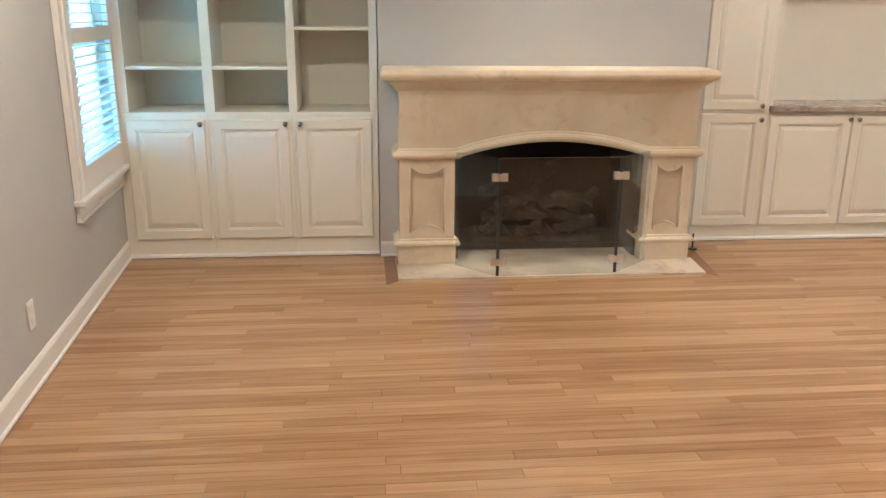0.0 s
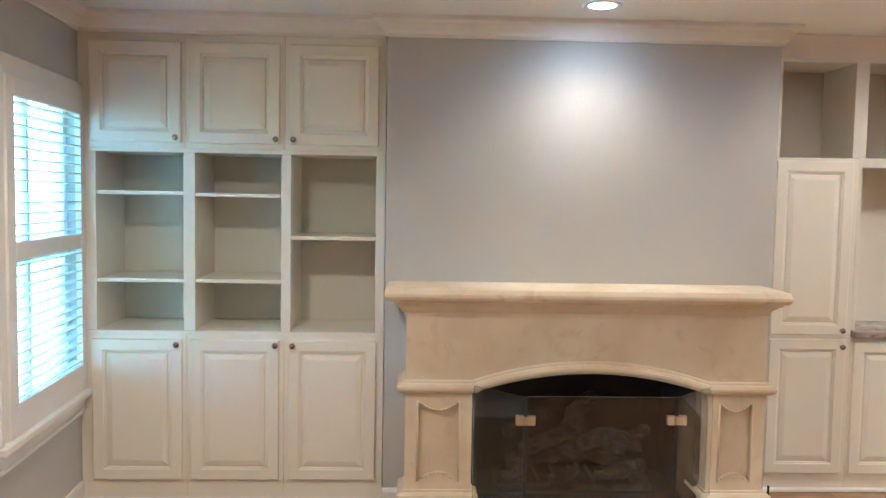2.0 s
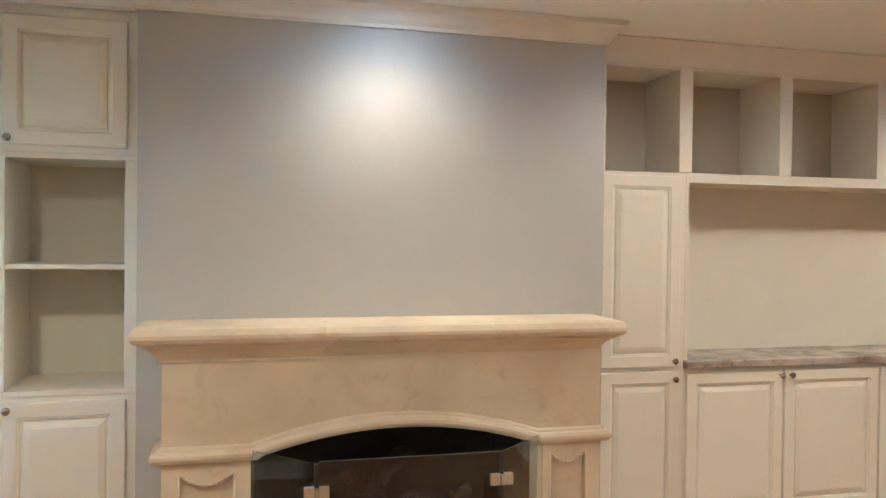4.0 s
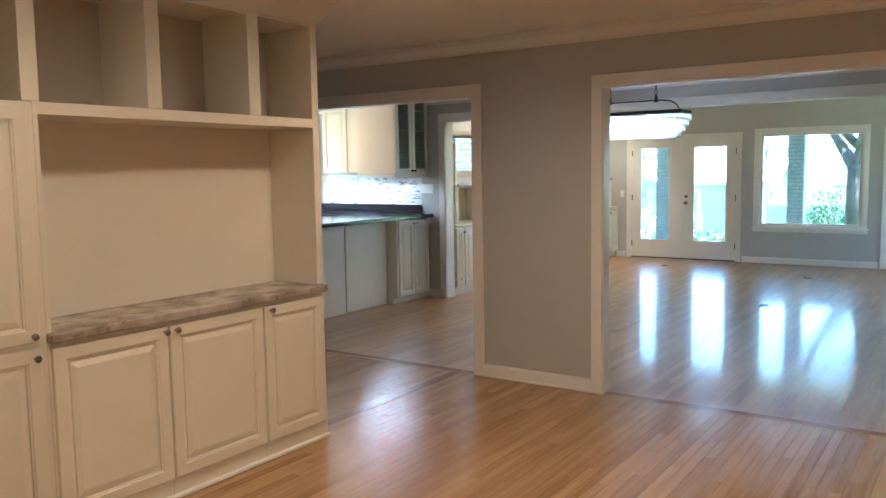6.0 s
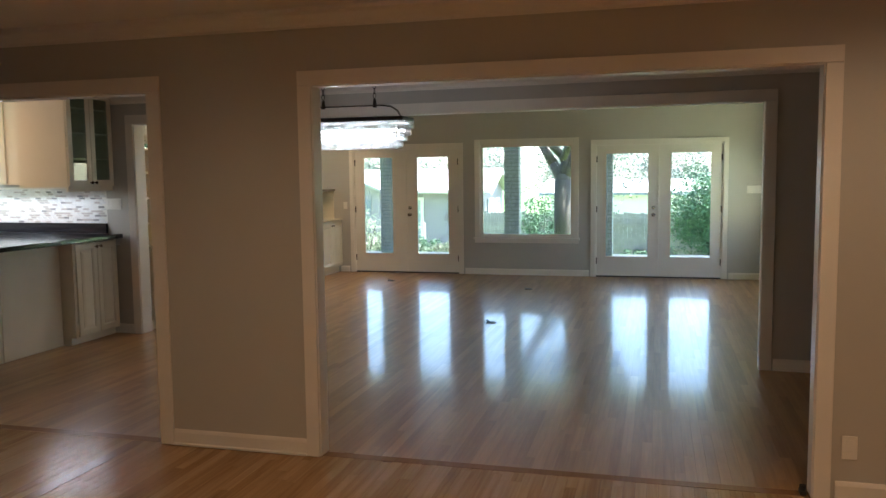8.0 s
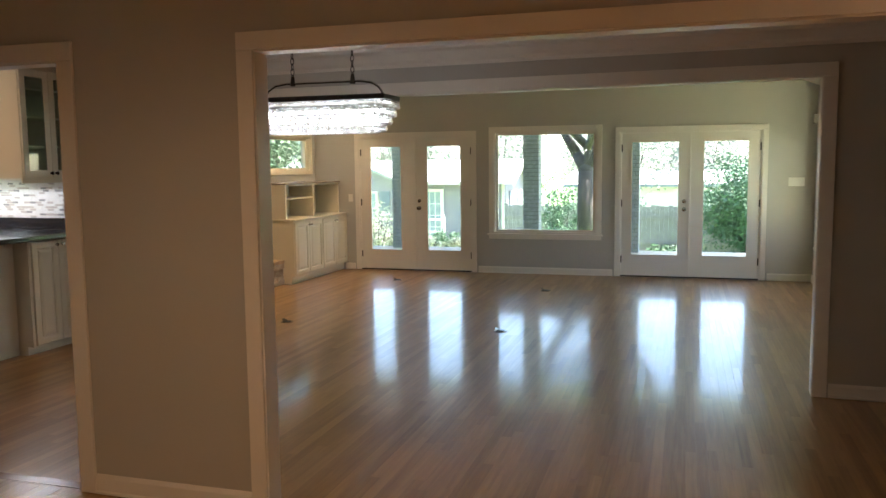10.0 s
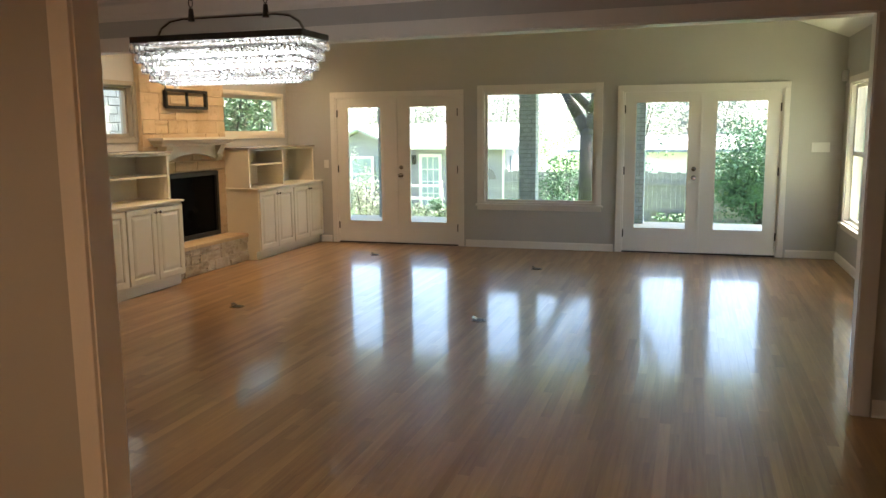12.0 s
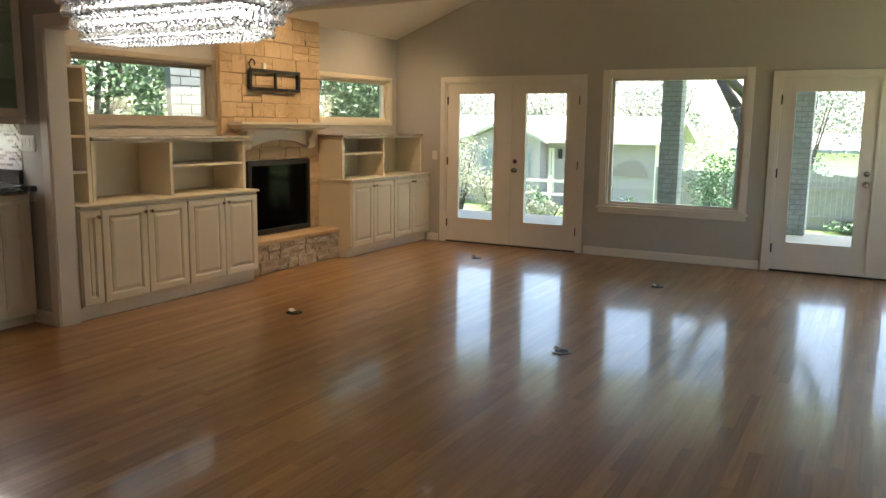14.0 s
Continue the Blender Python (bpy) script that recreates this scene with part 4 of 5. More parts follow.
ob = tagged(part("cabinet_door", panel_door(-0.40, 0.0, 1.57, 2.40, 0), CAB), "")
ob.name = "door"
k2 = [o for o in bpy.data.objects if o.name.startswith("wall_cabinet")][-1]
ob.matrix_world = pose(9.40, 9.22, 0, 0, 0, -90)
mw = ob.matrix_world.copy(); ob.parent = k2; ob.matrix_parent_inverse = k2.matrix_basis.inverted(); ob.matrix_basis = mw
ul = new("under_cabinet_light", bpy.data.lights.new("under_cabinet_light", "AREA"))
ul.data.shape, ul.data.size, ul.data.size_y, ul.data.energy, ul.data.color = "RECTANGLE", 0.12, 1.5, 2.0, (0.95, 0.96, 1.0)
ul.matrix_world = EASTB @ pose(-0.2, 7.15, 1.53, 0, 25, 0)
# added warm fill under the kitchen ceiling, without a fixture
kl = new("kitchen_light", bpy.data.lights.new("kitchen_light", "AREA"))
kl.data.size, kl.data.energy, kl.data.color = 0.5, 2.6, (1.0, 0.62, 0.36)
kl.location = (8.2, 9.3, H - 0.02)
wk = thing("window_2", "white framed kitchen window", "window", (0, 0, 0), "", "structure")
part("casing", frame_bars(bmesh.new(), 8.47, 9.70, 1.09, 2.24, 0.08, 10.03, 10.047, "y"), TRIM, wk)
part("sash", frame_bars(bmesh.new(), 8.55, 9.62, 1.17, 2.16, 0.05, 10.09, 10.12, "y"), TRIM, wk)
g = part("pane", boxes((8.6, 9.57, 10.103, 10.107, 1.22, 2.11)), PANE, wk)
g.visible_shadow = False

# ---- family room: glazed doors and windows ----
def french(name, y0, y1, label, glass_rows, knob_y):
    """A pair of glazed doors in the far wall, shut; y0 > y1."""
    d = thing(name, label, "door", (0, 0, 0), "", "structure")
    bm = bmesh.new()
    zt, w = 2.06, 0.055
    for a, b in ((y0 - 0.012, y0 + w), (y1 - w, y1 + 0.012)):
        box(bm, XF - 0.02, XF - 0.003, a, b, 0.004, zt - 0.012, bevel=0.003)
    box(bm, XF - 0.02, XF - 0.003, y1 - w, y0 + w, zt - 0.010, zt + 0.055, bevel=0.003)
    part("casing", bm, TRIM, d)
    part("jamb", boxes((XF, XF + 0.16, y0 - 0.03, y0 - 0.001, 0.004, zt - 0.001), (XF, XF + 0.16, y1 + 0.001, y1 + 0.03, 0.004, zt - 0.001), (XF, XF + 0.16, y1 + 0.03, y0 - 0.03, zt - 0.03, zt - 0.001)), TRIM, d)
    part("threshold_sill", boxes((XF + 0.002, XF + 0.16, y1 + 0.03, y0 - 0.03, 0.002, 0.018)), BRONZE, d)
    ym = (y0 + y1) / 2
    for (a, b), (ga, gb) in zip(((ym + 0.002, y0 - 0.033), (y1 + 0.033, ym - 0.002)), glass_rows):
        z0, z1, za, zb = 0.022, 2.028, 0.315, 1.905
        bm = boxes((XF + 0.02, XF + 0.062, a, ga, z0, z1), (XF + 0.02, XF + 0.062, gb, b, z0, z1), (XF + 0.02, XF + 0.062, ga, gb, z0, za), (XF + 0.02, XF + 0.062, ga, gb, zb, z1))
        frame_bars(bm, ga - 0.022, gb + 0.022, za - 0.022, zb + 0.022, 0.028, XF + 0.010, XF + 0.0198)
        leaf = part("leaf", bm, TRIM, d)
        g = part("pane", boxes((XF + 0.038, XF + 0.044, ga, gb, za, zb)), PANE, leaf)
        g.visible_shadow = False
        hy = y0 - 0.033 if a > ym else y1 + 0.033
        for z in (0.25, 1.05, 1.82):
            part("hinge", boxes((XF + 0.006, XF + 0.0195, hy - 0.012, hy + 0.012, z - 0.05, z + 0.05), bevel=0.003), BRONZE, leaf, "dark bronze hinge")
    for z, r in ((0.965, 0.03), (1.075, 0.028)):
        bm = rod(bmesh.new(), (XF + 0.019, knob_y, z), (XF + 0.008, knob_y, z), r, 20)
        if r > 0.029:
            rod(bm, (XF + 0.01, knob_y, z), (XF - 0.03, knob_y, z), 0.011, 12)
            bmesh.ops.create_uvsphere(bm, u_segments=16, v_segments=10, radius=0.028, matrix=Matrix.Translation((XF - 0.045, knob_y, z)) @ Matrix.Diagonal((0.75, 1, 1, 1)))
        else:
            box(bm, XF - 0.012, XF + 0.01, knob_y - 0.006, knob_y + 0.006, z - 0.016, z + 0.016, bevel=0.002)
        part("knob", bm, NICKEL, d, "brushed nickel knob", True)
    part("astragal", boxes((XF + 0.006, XF + 0.0195, ym - 0.018, ym + 0.006, 0.022, 2.028), bevel=0.003), TRIM, d)
    return d


french("door_1", D1[0], D1[1], "cream glazed double doors, shut", ((6.965, 7.467), (6.014, 6.547)), 6.672)
french("door_2", D2[0], D2[1], "cream glazed double doors, shut", ((2.876, 3.515), (1.969, 2.552)), 2.80)


def picture_window(name, label, m, a0, a1, z0, z1, sill=True, rail=False, w=0.075, mat=TRIM):
    """A fixed window in a wall whose room face is x = 0 of m, the room towards -x."""
    d = thing(name, label, "window", (0, 0, 0), "", "structure")
    bm = bmesh.new()
    for a, b in ((a0 - w, a0 + 0.004), (a1 - 0.004, a1 + w)):
        box(bm, -0.02, -0.003, a, b, z0 - (0 if sill else w), z1 + w, bevel=0.003)
    box(bm, -0.02, -0.003, a0 + 0.006, a1 - 0.006, z1 - 0.004, z1 + w, bevel=0.003)
    if not sill:
        box(bm, -0.02, -0.003, a0 + 0.006, a1 - 0.006, z0 - w, z0 + 0.004, bevel=0.003)
    part("casing", bm, mat, d)
    if sill:
        part("sill", boxes((-0.05, 0.06, a0 - w - 0.02, a1 + w + 0.02, z0 - 0.03, z0 - 0.003), bevel=0.005), mat, d)
        part("apron", boxes((-0.02, -0.003, a0 - w, a1 + w, z0 - 0.085, z0 - 0.032), bevel=0.003), mat, d)
    part("reveal", frame_bars(bmesh.new(), a0 + 0.001, a1 - 0.001, z0 + 0.001, z1 - 0.001, 0.018, -0.002, 0.12), mat, d)
    bm = frame_bars(bmesh.new(), a0 + 0.019, a1 - 0.019, z0 + 0.019, z1 - 0.019, 0.032, 0.05, 0.09)
    if rail:
        box(bm, 0.045, 0.085, a0 + 0.052, a1 - 0.052, (z0 + z1) / 2 - 0.022, (z0 + z1) / 2 + 0.022)
        for k in range(1, 2):
            ym = a0 + (a1 - a0) * k / 2
            box(bm, 0.04, 0.10, ym - 0.03, ym + 0.03, z0 + 0.052, z1 - 0.052)
    part("window_frame", bm, mat, d)
    g = part("pane", boxes((0.064, 0.070, a0 + 0.05, a1 - 0.05, z0 + 0.05, z1 - 0.05)), PANE, d)
    g.visible_shadow = False
    d.matrix_world = m
    return d


picture_window("window_3", "white framed fixed picture window", pose(XF, 0, 0), WF[1], WF[0], 0.60, 2.085)
picture_window("window_4", "white double hung window with a sill", pose(0, YR, 0, 0, 0, -90), -0 + 12.6, 14.75, 0.50, 2.06, True, True)
L90 = pose(0, YL, 0, 0, 0, 90)
picture_window("window_5", "high fixed window with a frame in the wall colour", L90, -WL1[1], -WL1[0], 1.52, 2.06, False, w=0.045, mat=TAUPE)
picture_window("window_6", "high fixed window with a pale frame", L90, -WL2[1], -WL2[0], 1.54, 2.06, False, w=0.045, mat=CREAM)

# ---- family room: stone chimney and hearth ----
YS = 8.335
def blocks(parent, name, x0, x1, z0, z1, yf, depth, rng, mat, hrow, wrow, hole=None, rough=0.006):
    """Coursed stones of uneven size, each a block of its own with a rounded, bulging face."""
    z = z0
    while z < z1 - 0.03:
        h = min(rng.uniform(*hrow), z1 - z)
        if z1 - (z + h) < 0.05:
            h = z1 - z
        x = x0
        while x < x1 - 0.005:
            w = min(rng.uniform(*wrow), x1 - x)
            if x1 - (x + w) < 0.07:
                w = x1 - x
            g = rng.uniform(0.001, 0.003)
            a, b, c, d = x + g, x + w - g, z + g, z + h - g
            x += w
            spans, c0, d0 = [(a, b)], c, d
            if hole and c < hole[3] - 0.02 and d > hole[2]:
                d2 = d
                spans = [(p, q) for p, q in ((a, min(b, hole[0])), (max(a, hole[1]), b)) if q - p > 0.015]
            for a_, b_ in spans:
              c, d = c0, d0
              cuts = [(c, d)]
              if d - c > 0.11 and rng.random() < 0.35:
                  zm = c + (d - c) * rng.uniform(0.35, 0.65)
                  cuts = [(c, zm - 0.002), (zm + 0.002, d)]
              for c, d in cuts:
                bm = bmesh.new()
                e, pr = 0.004, rng.uniform(-rough, rough)
                back = [bm.verts.new((u, yf + depth, v)) for u, v in ((a_, c), (b_, c), (b_, d), (a_, d))]
                mid = [bm.verts.new((u, yf + 0.006 + pr, v)) for u, v in ((a_, c), (b_, c), (b_, d), (a_, d))]
                fr = [bm.verts.new((u + rng.uniform(-0.003, 0.003), yf - 0.002 + pr + rng.uniform(-rough, rough) * 0.5, v + rng.uniform(-0.003, 0.003))) for u, v in ((a_ + e, c + e), (b_ - e, c + e), (b_ - e, d - e), (a_ + e, d - e))]
                for i in range(4):
                    j = (i + 1) % 4
                    bm.faces.new((back[i], back[j], mid[j], mid[i])), bm.faces.new((mid[i], mid[j], fr[j], fr[i]))
                nu, nv = 4, 3
                grid = [[None] * (nv + 1) for _ in range(nu + 1)]
                grid[0][0], grid[nu][0], grid[nu][nv], grid[0][nv] = fr
                for iu in range(nu + 1):
                    for iv in range(nv + 1):
                        if grid[iu][iv] is None:
                            u, v = iu / nu, iv / nv
                            q = fr[0].co * (1 - u) * (1 - v) + fr[1].co * u * (1 - v) + fr[2].co * u * v + fr[3].co * (1 - u) * v
                            q.y -= 0.003 + rng.uniform(-rough, rough) * 0.8
                            grid[iu][iv] = bm.verts.new(q)
                for iu in range(nu):
                    for iv in range(nv):
                        bm.faces.new((grid[iu][iv], grid[iu + 1][iv], grid[iu + 1][iv + 1], grid[iu][iv + 1]))
                bm.faces.new(back[::-1])
                part(name, bm, mat, parent)
        z += h


chim = tagged(new("stone_chimney"), "golden coursed stone chimney breast", "", "", "structure")
setting("chimney_mortar", boxes((11.845, 12.165, YS + 0.012, YL, 0, 2.75), (13.165, 13.40, YS + 0.012, YL, 0, 2.75), (12.165, 13.165, YS + 0.012, YL, 1.125, 2.75)), MORTAR, "mortar between the chimney stones")
rng = random.Random(21)
blocks(chim, "stone", 11.84, 13.41, 0.34, 2.70, YS, 0.02, rng, STONE, (0.10, 0.19), (0.14, 0.42), (12.165, 13.165, 0.30, 1.125), 0.0045)
BLACKGLASS = paint("black glass", (0.003, 0.003, 0.003), 0.08, 0.1, 5.0, 0.0)
BLACKGLASS.node_tree.nodes["Principled BSDF"].inputs["IOR"].default_value = 1.1
ins = thing("fireplace_insert", "black metal fireplace insert with glass front", "fireplace insert", (12.665, 8.4, 0.345))
wpart("surround", frame_bars(bmesh.new(), 12.167, 13.163, 0.352, 1.122, 0.05, 8.30, 8.35, "y"), BLACK, ins)
wpart("back_panel", boxes((12.17, 13.16, 8.62, 8.64, 0.352, 1.12), (12.17, 12.19, 8.351, 8.62, 0.352, 1.12), (13.14, 13.16, 8.351, 8.62, 0.352, 1.12), (12.19, 13.14, 8.351, 8.62, 1.10, 1.12), (12.19, 13.14, 8.351, 8.62, 0.352, 0.37)), SOOT, ins)
wpart("pane", boxes((12.217, 13.113, 8.325, 8.331, 0.40, 1.07)), BLACKGLASS, ins)
hb = tagged(new("raised_hearth"), "raised stone hearth with split stone face", "", "", "structure")
setting("hearth_core", boxes((11.83, 13.34, 8.07, YS + 0.01, 0, 0.29)), MORTAR, "mortar core of the hearth")
blocks(hb, "stone", 11.82, 13.355, 0.004, 0.295, 8.05, 0.025, random.Random(5), SPLIT, (0.06, 0.16), (0.07, 0.26), None, 0.014)
for a, b in ((11.80, 12.25), (12.253, 12.79), (12.793, 13.36)):
    part("stone", boxes((a, b, 8.035, YS - 0.004, 0.297, 0.34), bevel=0.006), STONE, hb)
fm = thing("mantel_shelf", "cream painted wooden mantel shelf on corbels", "mantel", (12.65, 8.2, 1.43))
prof = [(0, 1.43), (0.10, 1.43), (0.112, 1.448), (0.15, 1.46), (0.162, 1.49), (0.19, 1.497), (0.19, 1.522), (0, 1.522)]
wpart("shelf", moulding(bmesh.new(), prof, [(12.10, YS - 0.012, -1, 0), (12.10, YS - 0.013, -1, -1), (13.16, YS - 0.013, 1, -1), (13.16, YS - 0.012, 1, 0)]), CREAM, fm)
arc = [(12.14 + 1.02 * i / 12, 1.25 + 0.09 * math.sin(math.pi * i / 12)) for i in range(13)]
wpart("apron", prism(bmesh.new(), [(12.08, 1.43), (12.08, 1.25)] + arc + [(13.20, 1.25), (13.20, 1.43)], "y", YS - 0.05, YS - 0.012), CREAM, fm)
for x in (12.07, 13.10):
    pr = [(YS - 0.012, 1.24), (YS - 0.06, 1.25), (YS - 0.085, 1.29), (YS - 0.075, 1.33), (YS - 0.12, 1.40), (YS - 0.13, 1.429), (YS - 0.012, 1.429)]
    wpart("corbel", prism(bmesh.new(), pr, "x", x, x + 0.11), CREAM, fm)
tv = thing("television_wall_bracket", "black metal television bracket on the chimney", "wall bracket", (12.6, 8.26, 1.84))
bm = frame_bars(bmesh.new(), 12.21, 13.0, 1.838, 2.055, 0.033, 8.286, 8.304, "y")
box(bm, 12.59, 12.62, 8.287, 8.305, 1.872, 2.021)
wpart("frame", bm, BLACK, tv)
for x in (12.213, 12.968):
    wpart("standoff", boxes((x, x + 0.028, 8.305, 8.327, 1.85, 2.035)), BLACK, tv)
for k in range(9):
    wpart("bolt", rod(bmesh.new(), (12.26 + k * 0.086, 8.288, 1.854), (12.26 + k * 0.086, 8.280, 1.854), 0.007, 8), NICKEL, tv, "small metal bolt")
bm = bmesh.new()
cab_pts = [(12.24, 8.30, 2.05), (12.22, 8.305, 2.10), (12.25, 8.30, 2.145), (12.30, 8.305, 2.13), (12.31, 8.315, 2.09)]
for a, b in zip(cab_pts, cab_pts[1:]):
    rod(bm, a, b, 0.007, 8)
wpart("cable", bm, BLACK, tv)
box_ = wpart("socket_box", boxes((12.42, 12.46, 8.29, 8.33, 2.05, 2.12), bevel=0.004), PLASTIC, tv)

# ---- family room: built-in cabinets ----
FB = 7.885
for a, b in ((9.866, 10.056), (10.057, 10.93), (10.931, 11.81)):
    ds = [(9.872, 10.05, 0.125, 0.85, 10.02, 0.80)] if b < 10.1 else [(a + 0.006, (a + b) / 2 - 0.003, 0.125, 0.85, (a + b) / 2 - 0.032, 0.80), ((a + b) / 2 + 0.003, b - 0.012, 0.125, 0.85, (a + b) / 2 + 0.032, 0.80)]
    cabinet("cream base cabinet with raised panel doors", a, b, FB, YL - 0.002, 0.11, 0.868, ds, "base_cabinet", "family room base cabinets", (0.05, 0.002), CREAM)
for a, b in ((13.36, 14.25), (14.251, 15.13)):
    ds = [(a + 0.012, (a + b) / 2 - 0.003, 0.125, 0.85, (a + b) / 2 - 0.032, 0.80), ((a + b) / 2 + 0.003, b - 0.008, 0.125, 0.85, (a + b) / 2 + 0.032, 0.80)]
    cabinet("cream base cabinet with raised panel doors", a, b, FB, YL - 0.002, 0.11, 0.868, ds, "base_cabinet", "family room base cabinets", (0.05, 0.002), CREAM)
for a, b in ((9.864, 11.825), (13.345, 15.137)):
    tagged(part("worktop", boxes((a, b, 7.855, YL - 0.002, 0.870, 0.892), bevel=0.006), CREAM), "cream painted cabinet top", "worktop")


def hutch(label, x0, x1, bays, yf=8.0, z0=0.893, z1=1.365):
    """An open shelf case: bays of (x0, x1, shelf heights)."""
    h = thing("shelf_unit", label, "shelf unit", ((x0 + x1) / 2, 8.2, z0))
    wpart("top_board", boxes((x0, x1, yf, YL - 0.002, z1 - 0.022, z1)), CREAM, h)
    wpart("back_board", boxes((x0, x1, YL - 0.014, YL - 0.002, z0 + 0.001, z1 - 0.023)), CREAM, h)
    edges = sorted({x0, x1} | {v for a, b, _ in bays for v in (a, b)})
    for i in range(0, len(edges) - 1):
        a, b = edges[i], edges[i + 1]
        if not any(p - 1e-6 <= a and b <= q + 1e-6 for p, q, _ in bays):
            wpart("upright", boxes((a, b, yf, YL - 0.015, z0 + 0.001, z1 - 0.023), bevel=0.002), CREAM, h)
    for a, b, zs2 in bays:
        for z in zs2:
            wpart("shelf", boxes((a, b, yf + 0.01, YL - 0.015, z - 0.01, z + 0.01)), CREAM, h)
    return h


hutch("cream open shelf unit on the base cabinets", 10.10, 11.80, ((10.13, 10.875, ()), (10.905, 11.765, (1.14,))))
hutch("cream open shelf unit on the base cabinets", 13.37, 15.13, ((13.41, 14.22, (1.17,)), (14.25, 15.10, ())))
hutch("tall narrow cream shelf tower with open shelves", 9.866, 10.095, ((9.88, 10.06, (1.13, 1.40, 1.67)),), 8.0, 0.893, 1.93)
for a, b in ((10.097, 11.83), (13.35, 15.135)):
    tagged(part("stone_ledge", boxes((a, b, 7.975, YL - 0.002, 1.367, 1.392), bevel=0.006), GRANITE), "veined granite ledge on the shelf unit", "ledge")

stop = thing("door_stop", "small black door stop beside the opening", "door stop", (XE + 0.05, 2.035, 0.001))
part("base", boxes((-0.03, 0.03, -0.015, 0.015, 0, 0.02), bevel=0.004), BLACK, stop)
part("bumper", rod(bmesh.new(), (0, 0, 0.02), (0, 0, 0.045), 0.016, 14), BLACK, stop)

# ---- family room: floor outlets ----
for x, y in ((14.12, 6.67), (13.59, 4.47), (10.945, 6.74), (11.006, 4.48)):
    o = thing("floor_outlet", "round metal floor outlet with open cover", "floor outlet", (x, y, 0.001), "floor outlets")
    part("ring", rod(bmesh.new(), (0, 0, 0), (0, 0, 0.006), 0.065, 24), NICKEL, o)
    part("well", rod(bmesh.new(), (0, 0, 0.006), (0, 0, 0.008), 0.047, 24), BLACK, o)
    lid = part("flap", boxes((-0.03, 0.03, -0.002, 0.04, 0.0, 0.004), bevel=0.001), NICKEL, o, "small metal flap, raised")
    lid.matrix_local = pose(0.01, 0.02, 0.009, 28, 0, 0)

# ---- outside ----
prof = [(-160, -0.3), (18.9, -0.3), (21, -0.65), (25, -1.3), (30, -1.4), (330, -1.4), (330, -2.2), (-160, -2.2)]
setting("ground", prism(bmesh.new(), prof, "y", -170, 200), GRASS, "lawn that falls away from the house")
setting("patio", boxes((15.31, 19.08, -2, 12, -0.5, -0.04)), CONCRETE, "pale concrete patio")


def brick_post(x, y, w, z1, label):
    """A painted brick post: courses of bricks round a core."""
    p = thing("brick_column", label, "column", (x, y, -0.04), "brick columns")
    part("core", boxes((-w / 2 + 0.014, w / 2 - 0.014, -w / 2 + 0.014, w / 2 - 0.014, 0, z1)), DARKJOINT, p)
    bm, k = bmesh.new(), int(z1 / 0.075)
    for r in range(k):
        z = r * 0.075
        n, s = 2, w / 2
        for i in range(n):
            a = -w / 2 + i * s
            if r % 2:
                a += s * 0.5 if i == 0 else s * 0.5
                spans = [(a, min(a + s, w / 2))] if i == 0 else [(a, w / 2), (-w / 2, -w / 2 + s * 0.5)]
            else:
                spans = [(a, a + s)]
            for u, v in spans:
                if v - u < 0.02:
                    continue
                box(bm, u + 0.006, v - 0.006, -w / 2, -w / 2 + 0.02, z + 0.006, z + 0.069)
                box(bm, -w / 2, -w / 2 + 0.02, u + 0.006, v - 0.006, z + 0.006, z + 0.069)
                box(bm, w / 2 - 0.02, w / 2, u + 0.006, v - 0.006, z + 0.006, z + 0.069)
    tagged(part("brick_courses", bm, BRICKPAINT, p), kind="stuff")
    return p


for y in (3.75, 5.62, 8.30):
    brick_post(18.9, y, 0.31, 2.9, "blue grey painted brick porch column")
bw = thing("brick_pier", "blue grey painted brick pier outside the high window", "pier", (12.49, 9.4, -0.3))
part("core", boxes((-0.285, 0.5, 0.012, 0.06, 0, 2.9)), DARKJOINT, bw)
for r in range(14):
    for i in range(4):
        a = -0.29 + i * 0.29 - (r % 2) * 0.145
        u, v = max(a, -0.29), min(a + 0.29, 0.5)
        if v - u > 0.03:
            part("brick", boxes((u + 0.005, v - 0.005, -0.006, 0.02, 1.5 + r * 0.1 + 0.005, 1.5 + r * 0.1 + 0.094), bevel=0.003), PIERDIM, bw)


def leaves(n, rng, centre, radius, size, squash=0.8):
    """Many small leaves in uneven clumps: vertices and faces of bent quads."""
    vs, fs = [], []
    clumps = []
    for _ in range(max(10, n // 70)):
        d = Vector((rng.gauss(0, 1), rng.gauss(0, 1), rng.gauss(0, 1))).normalized() * rng.uniform(0.35, 1.0)
        clumps.append((Vector((d.x * radius[0], d.y * radius[1], d.z * radius[2])) + Vector(centre), rng.uniform(0.18, 0.4)))
    for i in range(n):
        c, s = clumps[rng.randrange(len(clumps))]
        p = c + Vector((rng.gauss(0, s * radius[0] * 0.5), rng.gauss(0, s * radius[1] * 0.5), rng.gauss(0, s * radius[2] * 0.5)))
        u = Vector((rng.gauss(0, 1), rng.gauss(0, 1), rng.gauss(0, 0.6))).normalized() * size * rng.uniform(0.6, 1.3)
        w = u.cross(Vector((rng.gauss(0, 1), rng.gauss(0, 1), rng.gauss(0, 1)))).normalized() * size * 0.5
        k = len(vs)
        vs += [p - u, p + w, p + u, p - w]
        fs.append((k, k + 1, k + 2, k + 3))
    return vs, fs


def foliage(name, parent, material, *args):
    vs, fs = leaves(*args)
    me = bpy.data.meshes.new(name)
    me.from_pydata(vs, [], fs)
    me.materials.append(material)
    o = new(name, me)
    o.parent = parent
    return o


